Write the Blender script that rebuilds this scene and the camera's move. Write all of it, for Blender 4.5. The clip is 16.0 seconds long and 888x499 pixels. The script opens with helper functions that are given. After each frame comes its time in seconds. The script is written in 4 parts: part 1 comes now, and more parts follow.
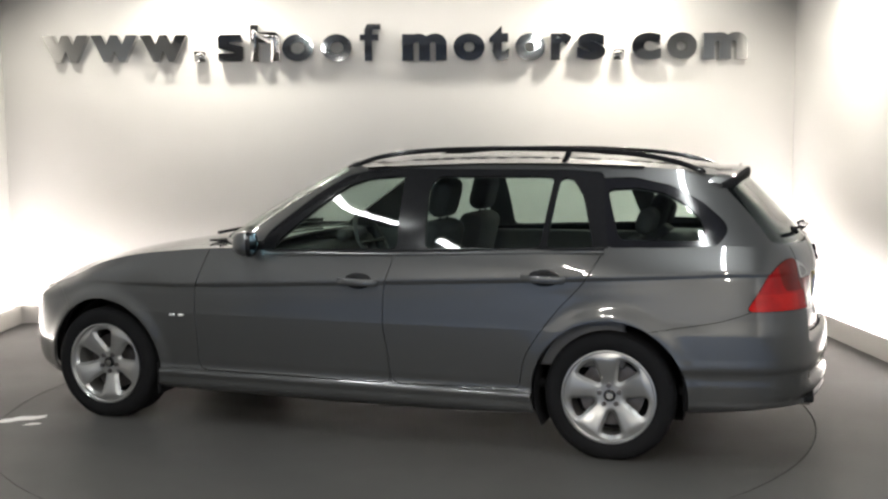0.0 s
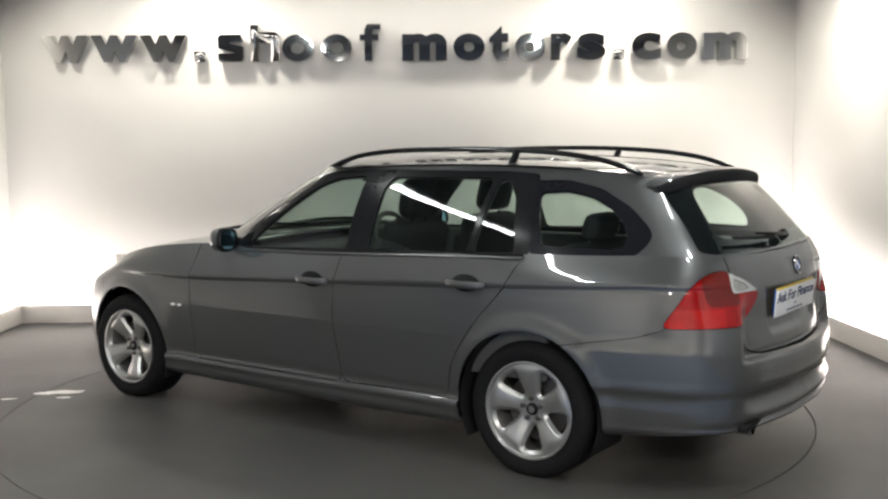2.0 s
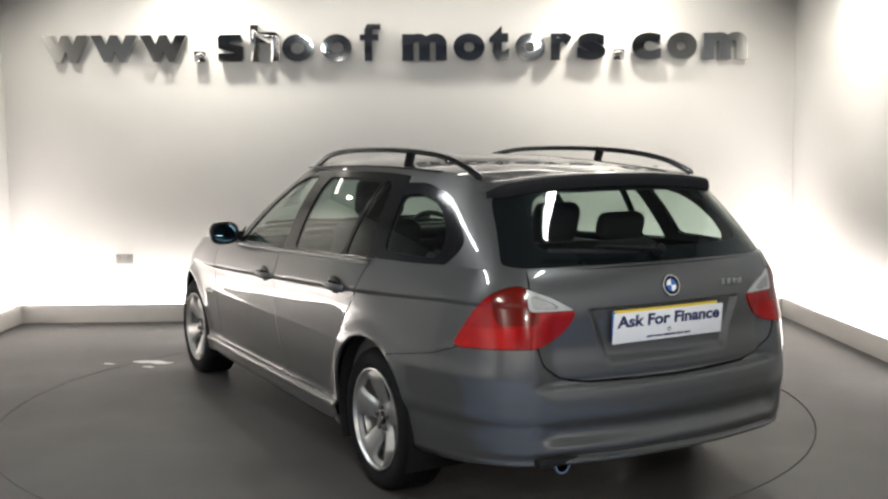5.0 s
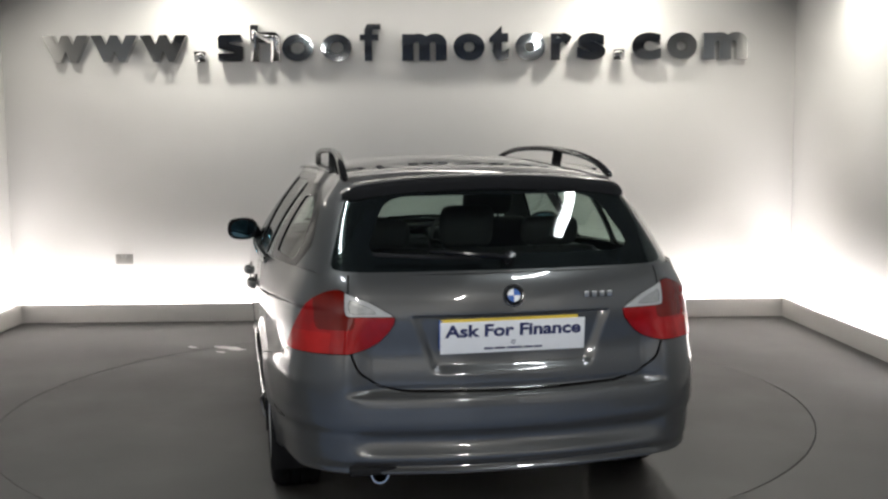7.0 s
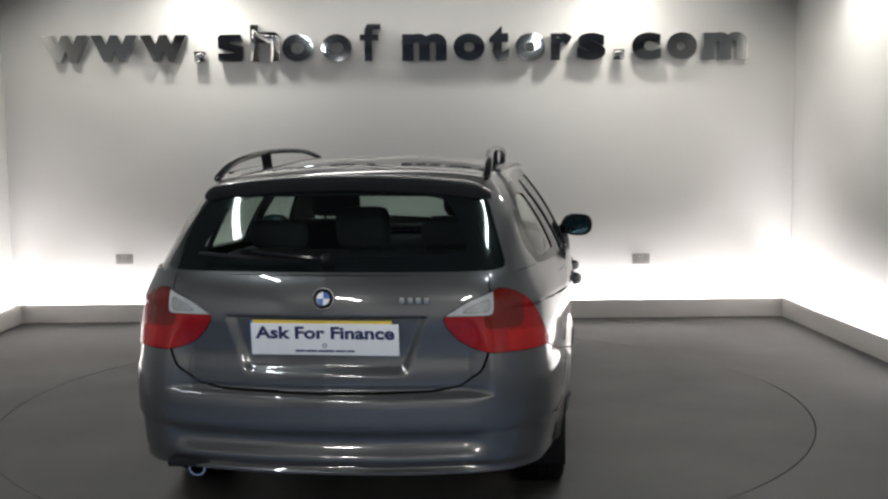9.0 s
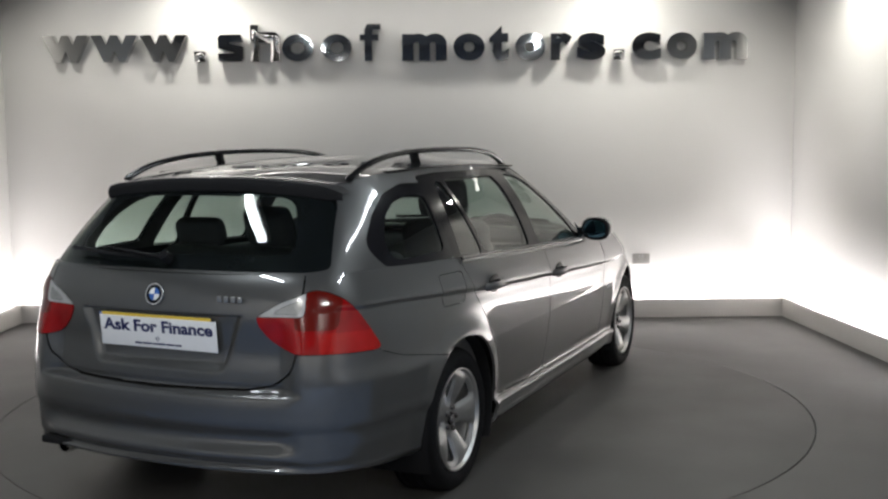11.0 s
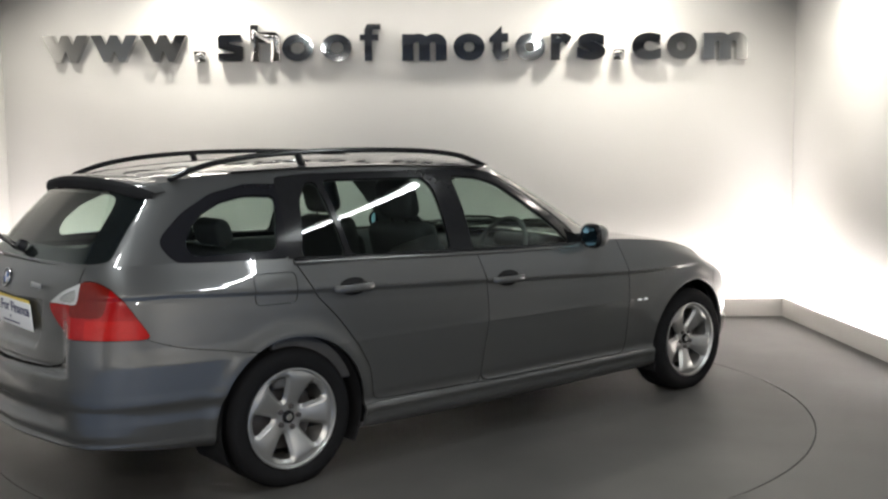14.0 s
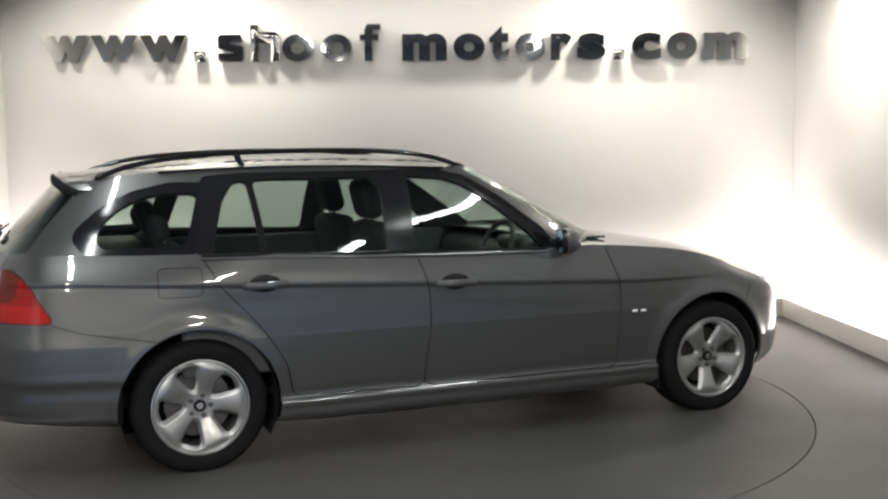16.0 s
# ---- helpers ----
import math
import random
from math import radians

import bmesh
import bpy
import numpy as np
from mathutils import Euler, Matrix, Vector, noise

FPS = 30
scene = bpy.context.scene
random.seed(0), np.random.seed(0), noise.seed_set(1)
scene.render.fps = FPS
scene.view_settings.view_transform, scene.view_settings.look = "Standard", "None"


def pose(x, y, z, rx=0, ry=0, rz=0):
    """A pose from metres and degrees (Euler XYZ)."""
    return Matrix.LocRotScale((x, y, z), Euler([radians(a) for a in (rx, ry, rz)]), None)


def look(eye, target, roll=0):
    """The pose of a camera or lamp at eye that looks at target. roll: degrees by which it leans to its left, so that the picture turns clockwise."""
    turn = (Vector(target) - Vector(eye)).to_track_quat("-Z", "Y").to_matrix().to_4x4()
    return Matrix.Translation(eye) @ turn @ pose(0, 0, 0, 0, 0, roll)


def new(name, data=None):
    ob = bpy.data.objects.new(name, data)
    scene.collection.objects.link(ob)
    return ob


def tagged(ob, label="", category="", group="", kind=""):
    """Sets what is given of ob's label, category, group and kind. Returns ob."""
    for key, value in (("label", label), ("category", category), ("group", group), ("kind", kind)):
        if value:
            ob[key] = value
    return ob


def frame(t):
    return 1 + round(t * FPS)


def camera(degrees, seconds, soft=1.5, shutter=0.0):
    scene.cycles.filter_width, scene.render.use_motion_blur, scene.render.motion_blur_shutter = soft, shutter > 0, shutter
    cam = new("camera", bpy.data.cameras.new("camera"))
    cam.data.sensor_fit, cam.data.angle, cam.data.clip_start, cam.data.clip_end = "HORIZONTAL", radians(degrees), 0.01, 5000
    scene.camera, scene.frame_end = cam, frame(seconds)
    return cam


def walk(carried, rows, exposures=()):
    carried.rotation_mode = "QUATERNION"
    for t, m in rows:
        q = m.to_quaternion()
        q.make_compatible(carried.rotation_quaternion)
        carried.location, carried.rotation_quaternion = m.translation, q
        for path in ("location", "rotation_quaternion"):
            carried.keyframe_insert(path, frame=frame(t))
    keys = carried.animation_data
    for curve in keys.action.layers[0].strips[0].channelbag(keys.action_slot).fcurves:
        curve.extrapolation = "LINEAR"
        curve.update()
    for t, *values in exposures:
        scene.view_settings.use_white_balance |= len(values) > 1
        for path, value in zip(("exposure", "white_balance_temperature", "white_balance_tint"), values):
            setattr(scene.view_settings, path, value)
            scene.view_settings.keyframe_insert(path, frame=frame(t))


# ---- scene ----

# ---- camera: it stands still ----
cam = camera(45.91, 16.0, soft=2.4)
EYE = (0.0, -5.96, 1.4584)
STAND = look(EYE, (EYE[0] + 0.03677, EYE[1] + 0.99455, EYE[2] - 0.09756), -0.55)
walk(cam, [(0.0, STAND), (16.0, STAND)],
     exposures=((0.0, 0.04, 6550, 10), (3.5, 0.0, 6550, 10), (6.5, -0.46, 6400, 10), (8.0, -0.75, 6250, 10), (9.2, -0.85, 6200, 10), (11.5, -0.62, 6250, 10), (12.5, -0.36, 6350, 10), (14.0, -0.14, 6480, 10), (16.0, -0.04, 6550, 10)))

# the turn of the turntable: seconds, heading of the car in degrees
TURN = [(0.0, 159.10), (0.5, 154.90), (1.0, 150.62), (1.5, 146.40), (2.0, 142.18), (2.5, 137.89), (3.0, 133.43), (3.5, 129.27), (4.0, 125.06), (6.5, 103.97), (7.0, 99.32), (7.5, 94.90), (8.0, 90.32), (8.5, 85.91), (9.0, 81.26), (11.5, 59.12), (12.0, 54.61), (12.5, 50.43), (13.0, 46.01), (13.5, 41.83), (14.0, 37.44), (14.5, 33.07), (15.0, 28.61), (15.5, 24.15), (16.0, 19.62)]

# ---- light ----
world = bpy.data.worlds.new("world")
scene.world = world
world.use_nodes = True
world.node_tree.nodes["Background"].inputs[0].default_value = (0.60, 0.74, 1.0, 1)
world.node_tree.nodes["Background"].inputs[1].default_value = 1.5

ROOM = pose(0, 0, 0, 0, 0, -2.1)          # the booth stands slightly askew to the turntable's axes
XL, XR, YB, YF = -3.37, 3.09, 2.86, -1.3  # faces of the plinth; front end of the white side walls
GAP, CEIL = 0.10, 2.95
SPLAY = pose(XR, YB, 0, 0, 0, 2.3) @ pose(-XR, -YB, 0)   # the right side wall opens outwards a little


def area(name, m, w, h, power, colour=(1, 1, 1), spread=180):
    lamp = bpy.data.lights.new(name, "AREA")
    lamp.shape, lamp.size, lamp.size_y, lamp.energy, lamp.color, lamp.spread = "RECTANGLE", w, h, power, colour, radians(spread)
    ob = new(name, lamp)
    ob.matrix_world = ROOM @ m
    return ob


def spot(name, at, to, power, angle, colour=(1, 1, 1), soft=0.03):
    lamp = bpy.data.lights.new(name, "SPOT")
    lamp.energy, lamp.spot_size, lamp.spot_blend, lamp.color, lamp.shadow_soft_size = power, radians(angle), 0.7, colour, soft
    ob = new(name, lamp)
    ob.matrix_world = ROOM @ look(at, to)
    return ob


COVE = (1.0, 0.935, 0.90)
area("cove_light", pose((XL + XR) / 2, YB + 0.055, 0.06, 180), XR - XL, 0.05, 54, COVE)
area("cove_light", SPLAY @ pose(XR + 0.055, 1.7, 0.06, 180, 0, 90), 2.3, 0.05, 31, COVE)
area("cove_light", pose(XL - 0.055, 1.55, 0.06, 180, 0, 90), 2.5, 0.05, 21, COVE)
WARM = (1.0, 0.945, 0.83)
for sx in (-1.85, 1.75):
    spot("downlight", (sx, 2.55, CEIL - 0.03), (sx, 2.75, 0.0), 62, 165, WARM, 0.05)
# slim strips added at the ceiling's edge to brighten the wall: middle x, y, turn, length, watts
WALL_FILL = [(-0.13, 2.60, 0, 5.9, 17)]
# unseen lamps added to brighten the side walls: x, y, watts
SIDE_FILLS = ((XR - 0.40, 1.6, 84), (XL + 0.40, 2.1, 30))
for sx, sy, watts in SIDE_FILLS:
    spot("side_downlight", (sx, sy, CEIL - 0.03), (sx * 1.05, sy, 0.0), watts, 160, WARM, 0.04)
for sx, sy, turn, length, watts in WALL_FILL:
    area("wall_wash_light", pose(sx, sy, CEIL - 0.06, 0, 0, turn), length, 0.05, watts, WARM)
TUBES = [(-1.45, -1.2), (1.45, -1.2), (-1.5, -3.1), (1.5, -3.1), (-1.5, -7.0), (1.5, -7.0)]
TUBE_LENGTH = {-1.2: 1.8, -3.1: 0.8, -7.0: 1.6}
TUBE_WATTS = {-1.2: 13, -3.1: 36, -7.0: 112}   # for each metre
for sx, sy in TUBES:
    area("tube_light", pose(sx, sy, CEIL - 0.10), 0.08, TUBE_LENGTH[sy], TUBE_WATTS[sy] * TUBE_LENGTH[sy], (0.95, 1.0, 1.0) if sy > -5 else (1.0, 0.95, 0.86))


# ---- materials ----
def material(name, colour, rough=0.5, metal=0.0, coat=0.0, vary=0.15, scale=6.0, bump=0.0, bump_scale=80.0, rough_vary=0.1, spec=0.5):
    m = bpy.data.materials.new(name)
    m.use_nodes = True
    nt = m.node_tree
    b = nt.nodes["Principled BSDF"]
    b.inputs["Metallic"].default_value = metal
    b.inputs["Coat Weight"].default_value = coat
    b.inputs["Specular IOR Level"].default_value = spec
    b.inputs["Coat Roughness"].default_value = 0.015
    tc = nt.nodes.new("ShaderNodeTexCoord")
    n1 = nt.nodes.new("ShaderNodeTexNoise")
    n1.inputs["Scale"].default_value, n1.inputs["Detail"].default_value = scale, 6
    nt.links.new(tc.outputs["Object"], n1.inputs["Vector"])
    mix = nt.nodes.new("ShaderNodeMixRGB")
    mix.inputs[1].default_value = (*[c * (1 - vary) for c in colour], 1)
    mix.inputs[2].default_value = (*[min(1, c * (1 + vary)) for c in colour], 1)
    nt.links.new(n1.outputs["Fac"], mix.inputs[0])
    nt.links.new(mix.outputs[0], b.inputs["Base Color"])
    mr = nt.nodes.new("ShaderNodeMapRange")
    mr.inputs["To Min"].default_value, mr.inputs["To Max"].default_value = max(0, rough - rough_vary * rough), min(1, rough + rough_vary * rough)
    nt.links.new(n1.outputs["Fac"], mr.inputs["Value"])
    nt.links.new(mr.outputs[0], b.inputs["Roughness"])
    if bump:
        n2 = nt.nodes.new("ShaderNodeTexNoise")
        n2.inputs["Scale"].default_value, n2.inputs["Detail"].default_value = bump_scale, 4
        nt.links.new(tc.outputs["Object"], n2.inputs["Vector"])
        bp = nt.nodes.new("ShaderNodeBump")
        bp.inputs["Strength"].default_value, bp.inputs["Distance"].default_value = bump, 0.004
        nt.links.new(n2.outputs["Fac"], bp.inputs["Height"])
        nt.links.new(bp.outputs[0], b.inputs["Normal"])
    return m


def glowing(name, colour, strength):
    m = bpy.data.materials.new(name)
    m.use_nodes = True
    b = m.node_tree.nodes["Principled BSDF"]
    b.inputs["Base Color"].default_value = (0.9, 0.9, 0.9, 1)
    b.inputs["Emission Color"].default_value = (*colour, 1)
    b.inputs["Emission Strength"].default_value = strength
    return m


def glass(name, tint, see=0.85, rough=0.0, ior=1.5):
    """Thin tinted glass: clear tinted light through, and a mirror of the strength that the angle gives."""
    m = bpy.data.materials.new(name)
    m.use_nodes = True
    nt = m.node_tree
    nt.nodes.clear()
    out = nt.nodes.new("ShaderNodeOutputMaterial")
    tr = nt.nodes.new("ShaderNodeBsdfTransparent")
    tr.inputs[0].default_value = (*[see * c for c in tint], 1)
    gl = nt.nodes.new("ShaderNodeBsdfGlossy")
    gl.inputs["Roughness"].default_value = rough
    lw = nt.nodes.new("ShaderNodeLayerWeight")
    lw.inputs["Blend"].default_value = 0.5
    pw = nt.nodes.new("ShaderNodeMath")
    pw.operation, pw.inputs[1].default_value = "POWER", 4.0
    nt.links.new(lw.outputs["Facing"], pw.inputs[0])
    fr = nt.nodes.new("ShaderNodeMapRange")
    fr.inputs["To Min"].default_value, fr.inputs["To Max"].default_value = 0.075, 0.9
    nt.links.new(pw.outputs[0], fr.inputs["Value"])
    mix = nt.nodes.new("ShaderNodeMixShader")
    nt.links.new(fr.outputs[0], mix.inputs[0])
    nt.links.new(tr.outputs[0], mix.inputs[1])
    nt.links.new(gl.outputs[0], mix.inputs[2])
    nt.links.new(mix.outputs[0], out.inputs[0])
    return m


def lens(name, colour, rough=0.12):
    m = material(name, colour, rough, 0.0, 0.45, 0.4, 16, 0.0, spec=0.22)
    return m


M_WALL = material("white_wall_paint", (0.80, 0.79, 0.77), 0.75, 0, 0, 0.03, 1.3, 0.15, 220)
M_PLINTH = material("off_white_plinth_paint", (0.52, 0.50, 0.475), 0.5, 0, 0, 0.05, 5, 0.1, 120)
M_CEIL = material("dark_grey_ceiling_paint", (0.07, 0.07, 0.075), 0.85, 0, 0, 0.04, 2)
M_FLOOR = material("grey_floor_paint", (0.052, 0.050, 0.047), 0.55, 0, 0, 0.10, 1.1, 0.10, 60, 0.25, 0.4)
M_BLUE_FLOOR = material("blue_grey_floor_covering", (0.11, 0.18, 0.33), 0.6, 0, 0, 0.15, 3.0, 0.3, 140)
M_TABLE = material("grey_turntable_paint", (0.050, 0.048, 0.045), 0.55, 0, 0, 0.12, 1.6, 0.10, 60, 0.25, 0.4)
M_SCUFF = material("white_paint_scuff", (0.75, 0.74, 0.72), 0.5, 0, 0, 0.1, 20)
M_STEEL = material("polished_steel", (0.52, 0.52, 0.515), 0.035, 1.0, 0, 0.03, 5)
M_PAINT = material("grey_metallic_car_paint", (0.067, 0.068, 0.068), 0.34, 0.35, 1.0, 0.03, 400, 0.0)
M_PAINT.node_tree.nodes["Principled BSDF"].inputs["Coat IOR"].default_value = 1.6
M_BLACK = material("black_trim", (0.012, 0.012, 0.013), 0.16, 0, 0.0, 0.2, 40, spec=0.22)
M_GLOSS = material("gloss_black", (0.01, 0.01, 0.012), 0.12, 0, 0.0, 0.1, 40, spec=0.3)
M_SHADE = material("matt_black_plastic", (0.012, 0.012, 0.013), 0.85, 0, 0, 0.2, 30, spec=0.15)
M_RUBBER = material("tyre_rubber", (0.009, 0.009, 0.010), 0.8, 0, 0, 0.2, 25, 0.4, 150, 0.1, 0.12)
M_ALLOY = material("silver_alloy_paint", (0.42, 0.42, 0.415), 0.33, 0.82, 0.3, 0.03, 6)
M_DISC = material("brake_iron", (0.16, 0.15, 0.15), 0.45, 0.9, 0, 0.25, 30)
M_CLOTH = material("anthracite_seat_cloth", (0.030, 0.030, 0.034), 0.9, 0, 0, 0.25, 60, 0.5, 300)
M_TRIM = material("dark_grey_interior_plastic", (0.075, 0.075, 0.077), 0.6, 0, 0, 0.15, 40, 0.2, 300)
M_HEADLINER = material("grey_headliner", (0.30, 0.30, 0.29), 0.95, 0, 0, 0.1, 60)
M_CHROME = material("chrome", (0.75, 0.75, 0.75), 0.08, 1.0, 0, 0.03, 20)
M_RED = lens("red_lamp_plastic", (0.27, 0.003, 0.004), 0.16)
M_REDBRIGHT = lens("bright_red_lamp_plastic", (0.37, 0.006, 0.005), 0.16)
M_REDDARK = lens("dark_red_lamp_plastic", (0.12, 0.006, 0.003), 0.16)
M_CLEAR = material("clear_lamp_plastic", (0.34, 0.34, 0.33), 0.25, 0.3, 0.6, 0.4, 90)
M_FROST = material("frosted_lamp_plastic", (0.40, 0.40, 0.39), 0.25, 0.0, 0.8, 0.2, 60)
M_WHITE = material("white_plate", (0.80, 0.80, 0.80), 0.5, 0, 0.0, 0.03, 30)
M_YELLOW = material("yellow_plate", (0.72, 0.52, 0.06), 0.4, 0, 0.2, 0.05, 30)
M_NAVY = material("navy_print", (0.015, 0.02, 0.09), 0.45, 0, 0, 0.1, 30)
M_BLUE = material("blue_enamel", (0.02, 0.10, 0.38), 0.4, 0, 0.0, 0.05, 30)
M_MIRROR = material("mirror_glass", (0.34, 0.64, 0.80), 0.02, 1.0, 0, 0.02, 10)
M_GLASS = glass("green_tinted_glass", (0.82, 0.93, 0.87), 0.93)
M_TUBE = glowing("white_tube", (0.95, 1.0, 1.0), 14.0)
M_STRIP = glowing("white_led_strip", COVE, 6.0)


# ---- mesh helpers ----
def mesh_ob(name, bm, mat, parent=None, label="", smooth=True):
    me = bpy.data.meshes.new(name)
    bm.to_mesh(me)
    bm.free()
    me.materials.append(mat)
    if smooth:
        for p in me.polygons:
            p.use_smooth = True
    ob = new(name, me)
    if parent:
        ob.parent = parent
    if label:
        tagged(ob, label)
    return ob


def part(name, bm, mat, parent, label=""):
    sharp(bm)
    return mesh_ob(name, bm, mat, parent, label)


def sharp(bm, limit=35):
    bm.normal_update()
    for e in bm.edges:
        e.smooth = len(e.link_faces) == 2 and e.calc_face_angle(0) < radians(limit)


def box(bm, cx, cy, cz, sx, sy, sz, bevel=0.0, m=None):
    r = bmesh.ops.create_cube(bm, size=1.0, matrix=(m or Matrix()) @ Matrix.Translation((cx, cy, cz)) @ Matrix.Diagonal((sx, sy, sz, 1)))
    if bevel:
        es = list({e for v in r["verts"] for e in v.link_edges})
        bmesh.ops.bevel(bm, geom=es, offset=bevel, segments=3, profile=0.5, affect="EDGES")
    return bm


def lathe(bm, prof, n=48, axis="y", m=None):
    """Turn a profile of (radius, height) round an axis."""
    rings = []
    for k in range(n):
        a = 2 * math.pi * k / n
        row = []
        for r, h in prof:
            p = Vector((r * math.cos(a), h, r * math.sin(a))) if axis == "y" else Vector((r * math.cos(a), r * math.sin(a), h))
            row.append(bm.verts.new((m @ p) if m else p))
        rings.append(row)
    for k in range(n):
        a, b = rings[k], rings[(k + 1) % n]
        for i in range(len(prof) - 1):
            q = [a[i], a[i + 1], b[i + 1], b[i]]
            bm.faces.new(q)
    bmesh.ops.remove_doubles(bm, verts=bm.verts, dist=1e-6)
    bmesh.ops.recalc_face_normals(bm, faces=bm.faces)
    return bm


def sweep(bm, path, w, h, n=10, up=Vector((0, 0, 1)), ends=1.0):
    """An oval tube of width w and height h along a path of points."""
    pts = [Vector(p) for p in path]
    rings = []
    for i, p in enumerate(pts):
        d = (pts[min(i + 1, len(pts) - 1)] - pts[max(i - 1, 0)]).normalized()
        s = d.cross(up).normalized()
        u = s.cross(d).normalized()
        k = ends if i in (0, len(pts) - 1) else 1.0
        rings.append([bm.verts.new(p + s * (w / 2 * k * math.cos(a)) + u * (h / 2 * k * math.sin(a)))
                      for a in [2 * math.pi * j / n for j in range(n)]])
    for a, b in zip(rings, rings[1:]):
        for j in range(n):
            bm.faces.new([a[j], a[(j + 1) % n], b[(j + 1) % n], b[j]])
    bm.faces.new(rings[0][::-1])
    bm.faces.new(rings[-1])
    bmesh.ops.recalc_face_normals(bm, faces=bm.faces)
    return bm


def smooth_path(pts, n=8):
    """Catmull-Rom through points of any dimension."""
    P = np.array(pts, float)
    Q = np.vstack([2 * P[0] - P[1], P, 2 * P[-1] - P[-2]])
    out = []
    for i in range(1, len(Q) - 2):
        for k in range(n):
            t = k / n
            out.append(0.5 * (2 * Q[i] + (Q[i + 1] - Q[i - 1]) * t + (2 * Q[i - 1] - 5 * Q[i] + 4 * Q[i + 1] - Q[i + 2]) * t * t
                              + (3 * Q[i] - Q[i - 1] - 3 * Q[i + 1] + Q[i + 2]) * t ** 3))
    out.append(P[-1])
    return np.array(out)


def step(a, b, x):
    t = np.clip((np.asarray(x, float) - a) / (b - a), 0, 1)
    return t * t * (3 - 2 * t)


def inside(poly, u, v, rounds=2):
    """Signed distance to a closed polygon with softened corners: below zero within."""
    P = np.array(poly, float)
    if rounds:
        out = []
        for a, b, c in zip(np.roll(P, 1, 0), P, np.roll(P, -1, 0)):
            la, lc = np.hypot(*(a - b)), np.hypot(*(c - b))
            p, q = b + (a - b) * min(0.45, 0.022 * rounds / la), b + (c - b) * min(0.45, 0.022 * rounds / lc)
            out += [p, 0.5 * b + 0.25 * (p + q), q]
        P = np.array(out)
    u, v = np.asarray(u, float), np.asarray(v, float)
    best, odd = np.full(u.shape, 1e9), np.zeros(u.shape, bool)
    for (ax, ay), (bx, by) in zip(P, np.roll(P, -1, 0)):
        dx, dy = bx - ax, by - ay
        t = np.clip(((u - ax) * dx + (v - ay) * dy) / (dx * dx + dy * dy + 1e-12), 0, 1)
        best = np.minimum(best, np.hypot(u - ax - t * dx, v - ay - t * dy))
        odd ^= ((ay > v) != (by > v)) & (u < (bx - ax) * (v - ay) / (by - ay + 1e-12) + ax)
    return np.where(odd, -best, best)


class Skin:
    """A sheet of faces over numbered points, each with a place and two flat coordinates, that can be cut along lines."""

    def __init__(self, pos, flat):
        self.pos, self.flat = [tuple(p) for p in pos], [tuple(f) for f in flat]

    def field(self, fn):
        p, f = np.array(self.pos), np.array(self.flat)
        return fn(p[:, 0], p[:, 1], p[:, 2], f[:, 0], f[:, 1])

    def cut(self, faces, fn, gap=0.0):
        """Splits faces into those where fn is below -gap and those where it is above gap."""
        return self._side(faces, fn, -1, gap), self._side(faces, fn, 1, gap)

    def _side(self, faces, fn, sign, gap):
        d = sign * self.field(fn) - gap
        out, made = [], {}
        for f in faces:
            k = [d[i] >= 0 for i in f]
            if all(k):
                out.append(f)
            elif any(k):
                g = []
                for a, b in zip(f, f[1:] + f[:1]):
                    if d[a] >= 0:
                        g.append(a)
                    if (d[a] >= 0) != (d[b] >= 0):
                        e = (min(a, b), max(a, b))
                        if e not in made:
                            i, j = e
                            t = min(max(d[i] / (d[i] - d[j]), 0.002), 0.998)
                            mixed = lambda A: tuple(x + (y - x) * t for x, y in zip(A[i], A[j]))
                            self.pos.append(mixed(self.pos))
                            self.flat.append(mixed(self.flat))
                            made[e] = len(self.pos) - 1
                        g.append(made[e])
                if len(g) >= 3:
                    out.append(tuple(g))
        return [tuple(f) for f in out]

    def panel(self, name, faces, mat, parent, label="", sides=(1,), inset=0.0, flange=0.012, weld=True):
        """A mesh of these faces, on the left (1), the right (-1) or both, with its edges turned in."""
        bm = bmesh.new()
        for s in sides:
            got = {}
            for f in faces:
                vs = []
                for i in f:
                    if i not in got:
                        x, y, z = self.pos[i]
                        got[i] = bm.verts.new((x, s * max(y, 0.0), z))
                    vs.append(got[i])
                if s < 0:
                    vs.reverse()
                if len(set(vs)) > 2:
                    try:
                        bm.faces.new(vs)
                    except ValueError:
                        pass
        bmesh.ops.remove_doubles(bm, verts=bm.verts, dist=0.0004)
        bm.normal_update()
        if inset:
            for v, n in [(v, v.normal.copy()) for v in bm.verts]:
                v.co -= n * inset
        rim = [e for e in bm.edges if len(e.link_faces) == 1 and flange]
        if rim:
            drop = {v: v.normal.copy() for e in rim for v in e.verts}
            r = bmesh.ops.extrude_edge_only(bm, edges=rim)
            lower = [v for v in r["geom"] if isinstance(v, bmesh.types.BMVert)]
            olds = {tuple(round(c, 6) for c in v.co): n for v, n in drop.items()}
            for v in lower:
                n = olds.get(tuple(round(c, 6) for c in v.co))
                if n:
                    v.co -= n * flange
        return part(name, bm, mat, parent, label)


def grid_faces(nu, nv, start=0, closed=False):
    return [(start + i * nv + j, start + (i + 1) * nv + j, start + (i + 1) * nv + j + 1, start + i * nv + j + 1)
            for i in range(nu - 1) for j in range(nv - 1)]


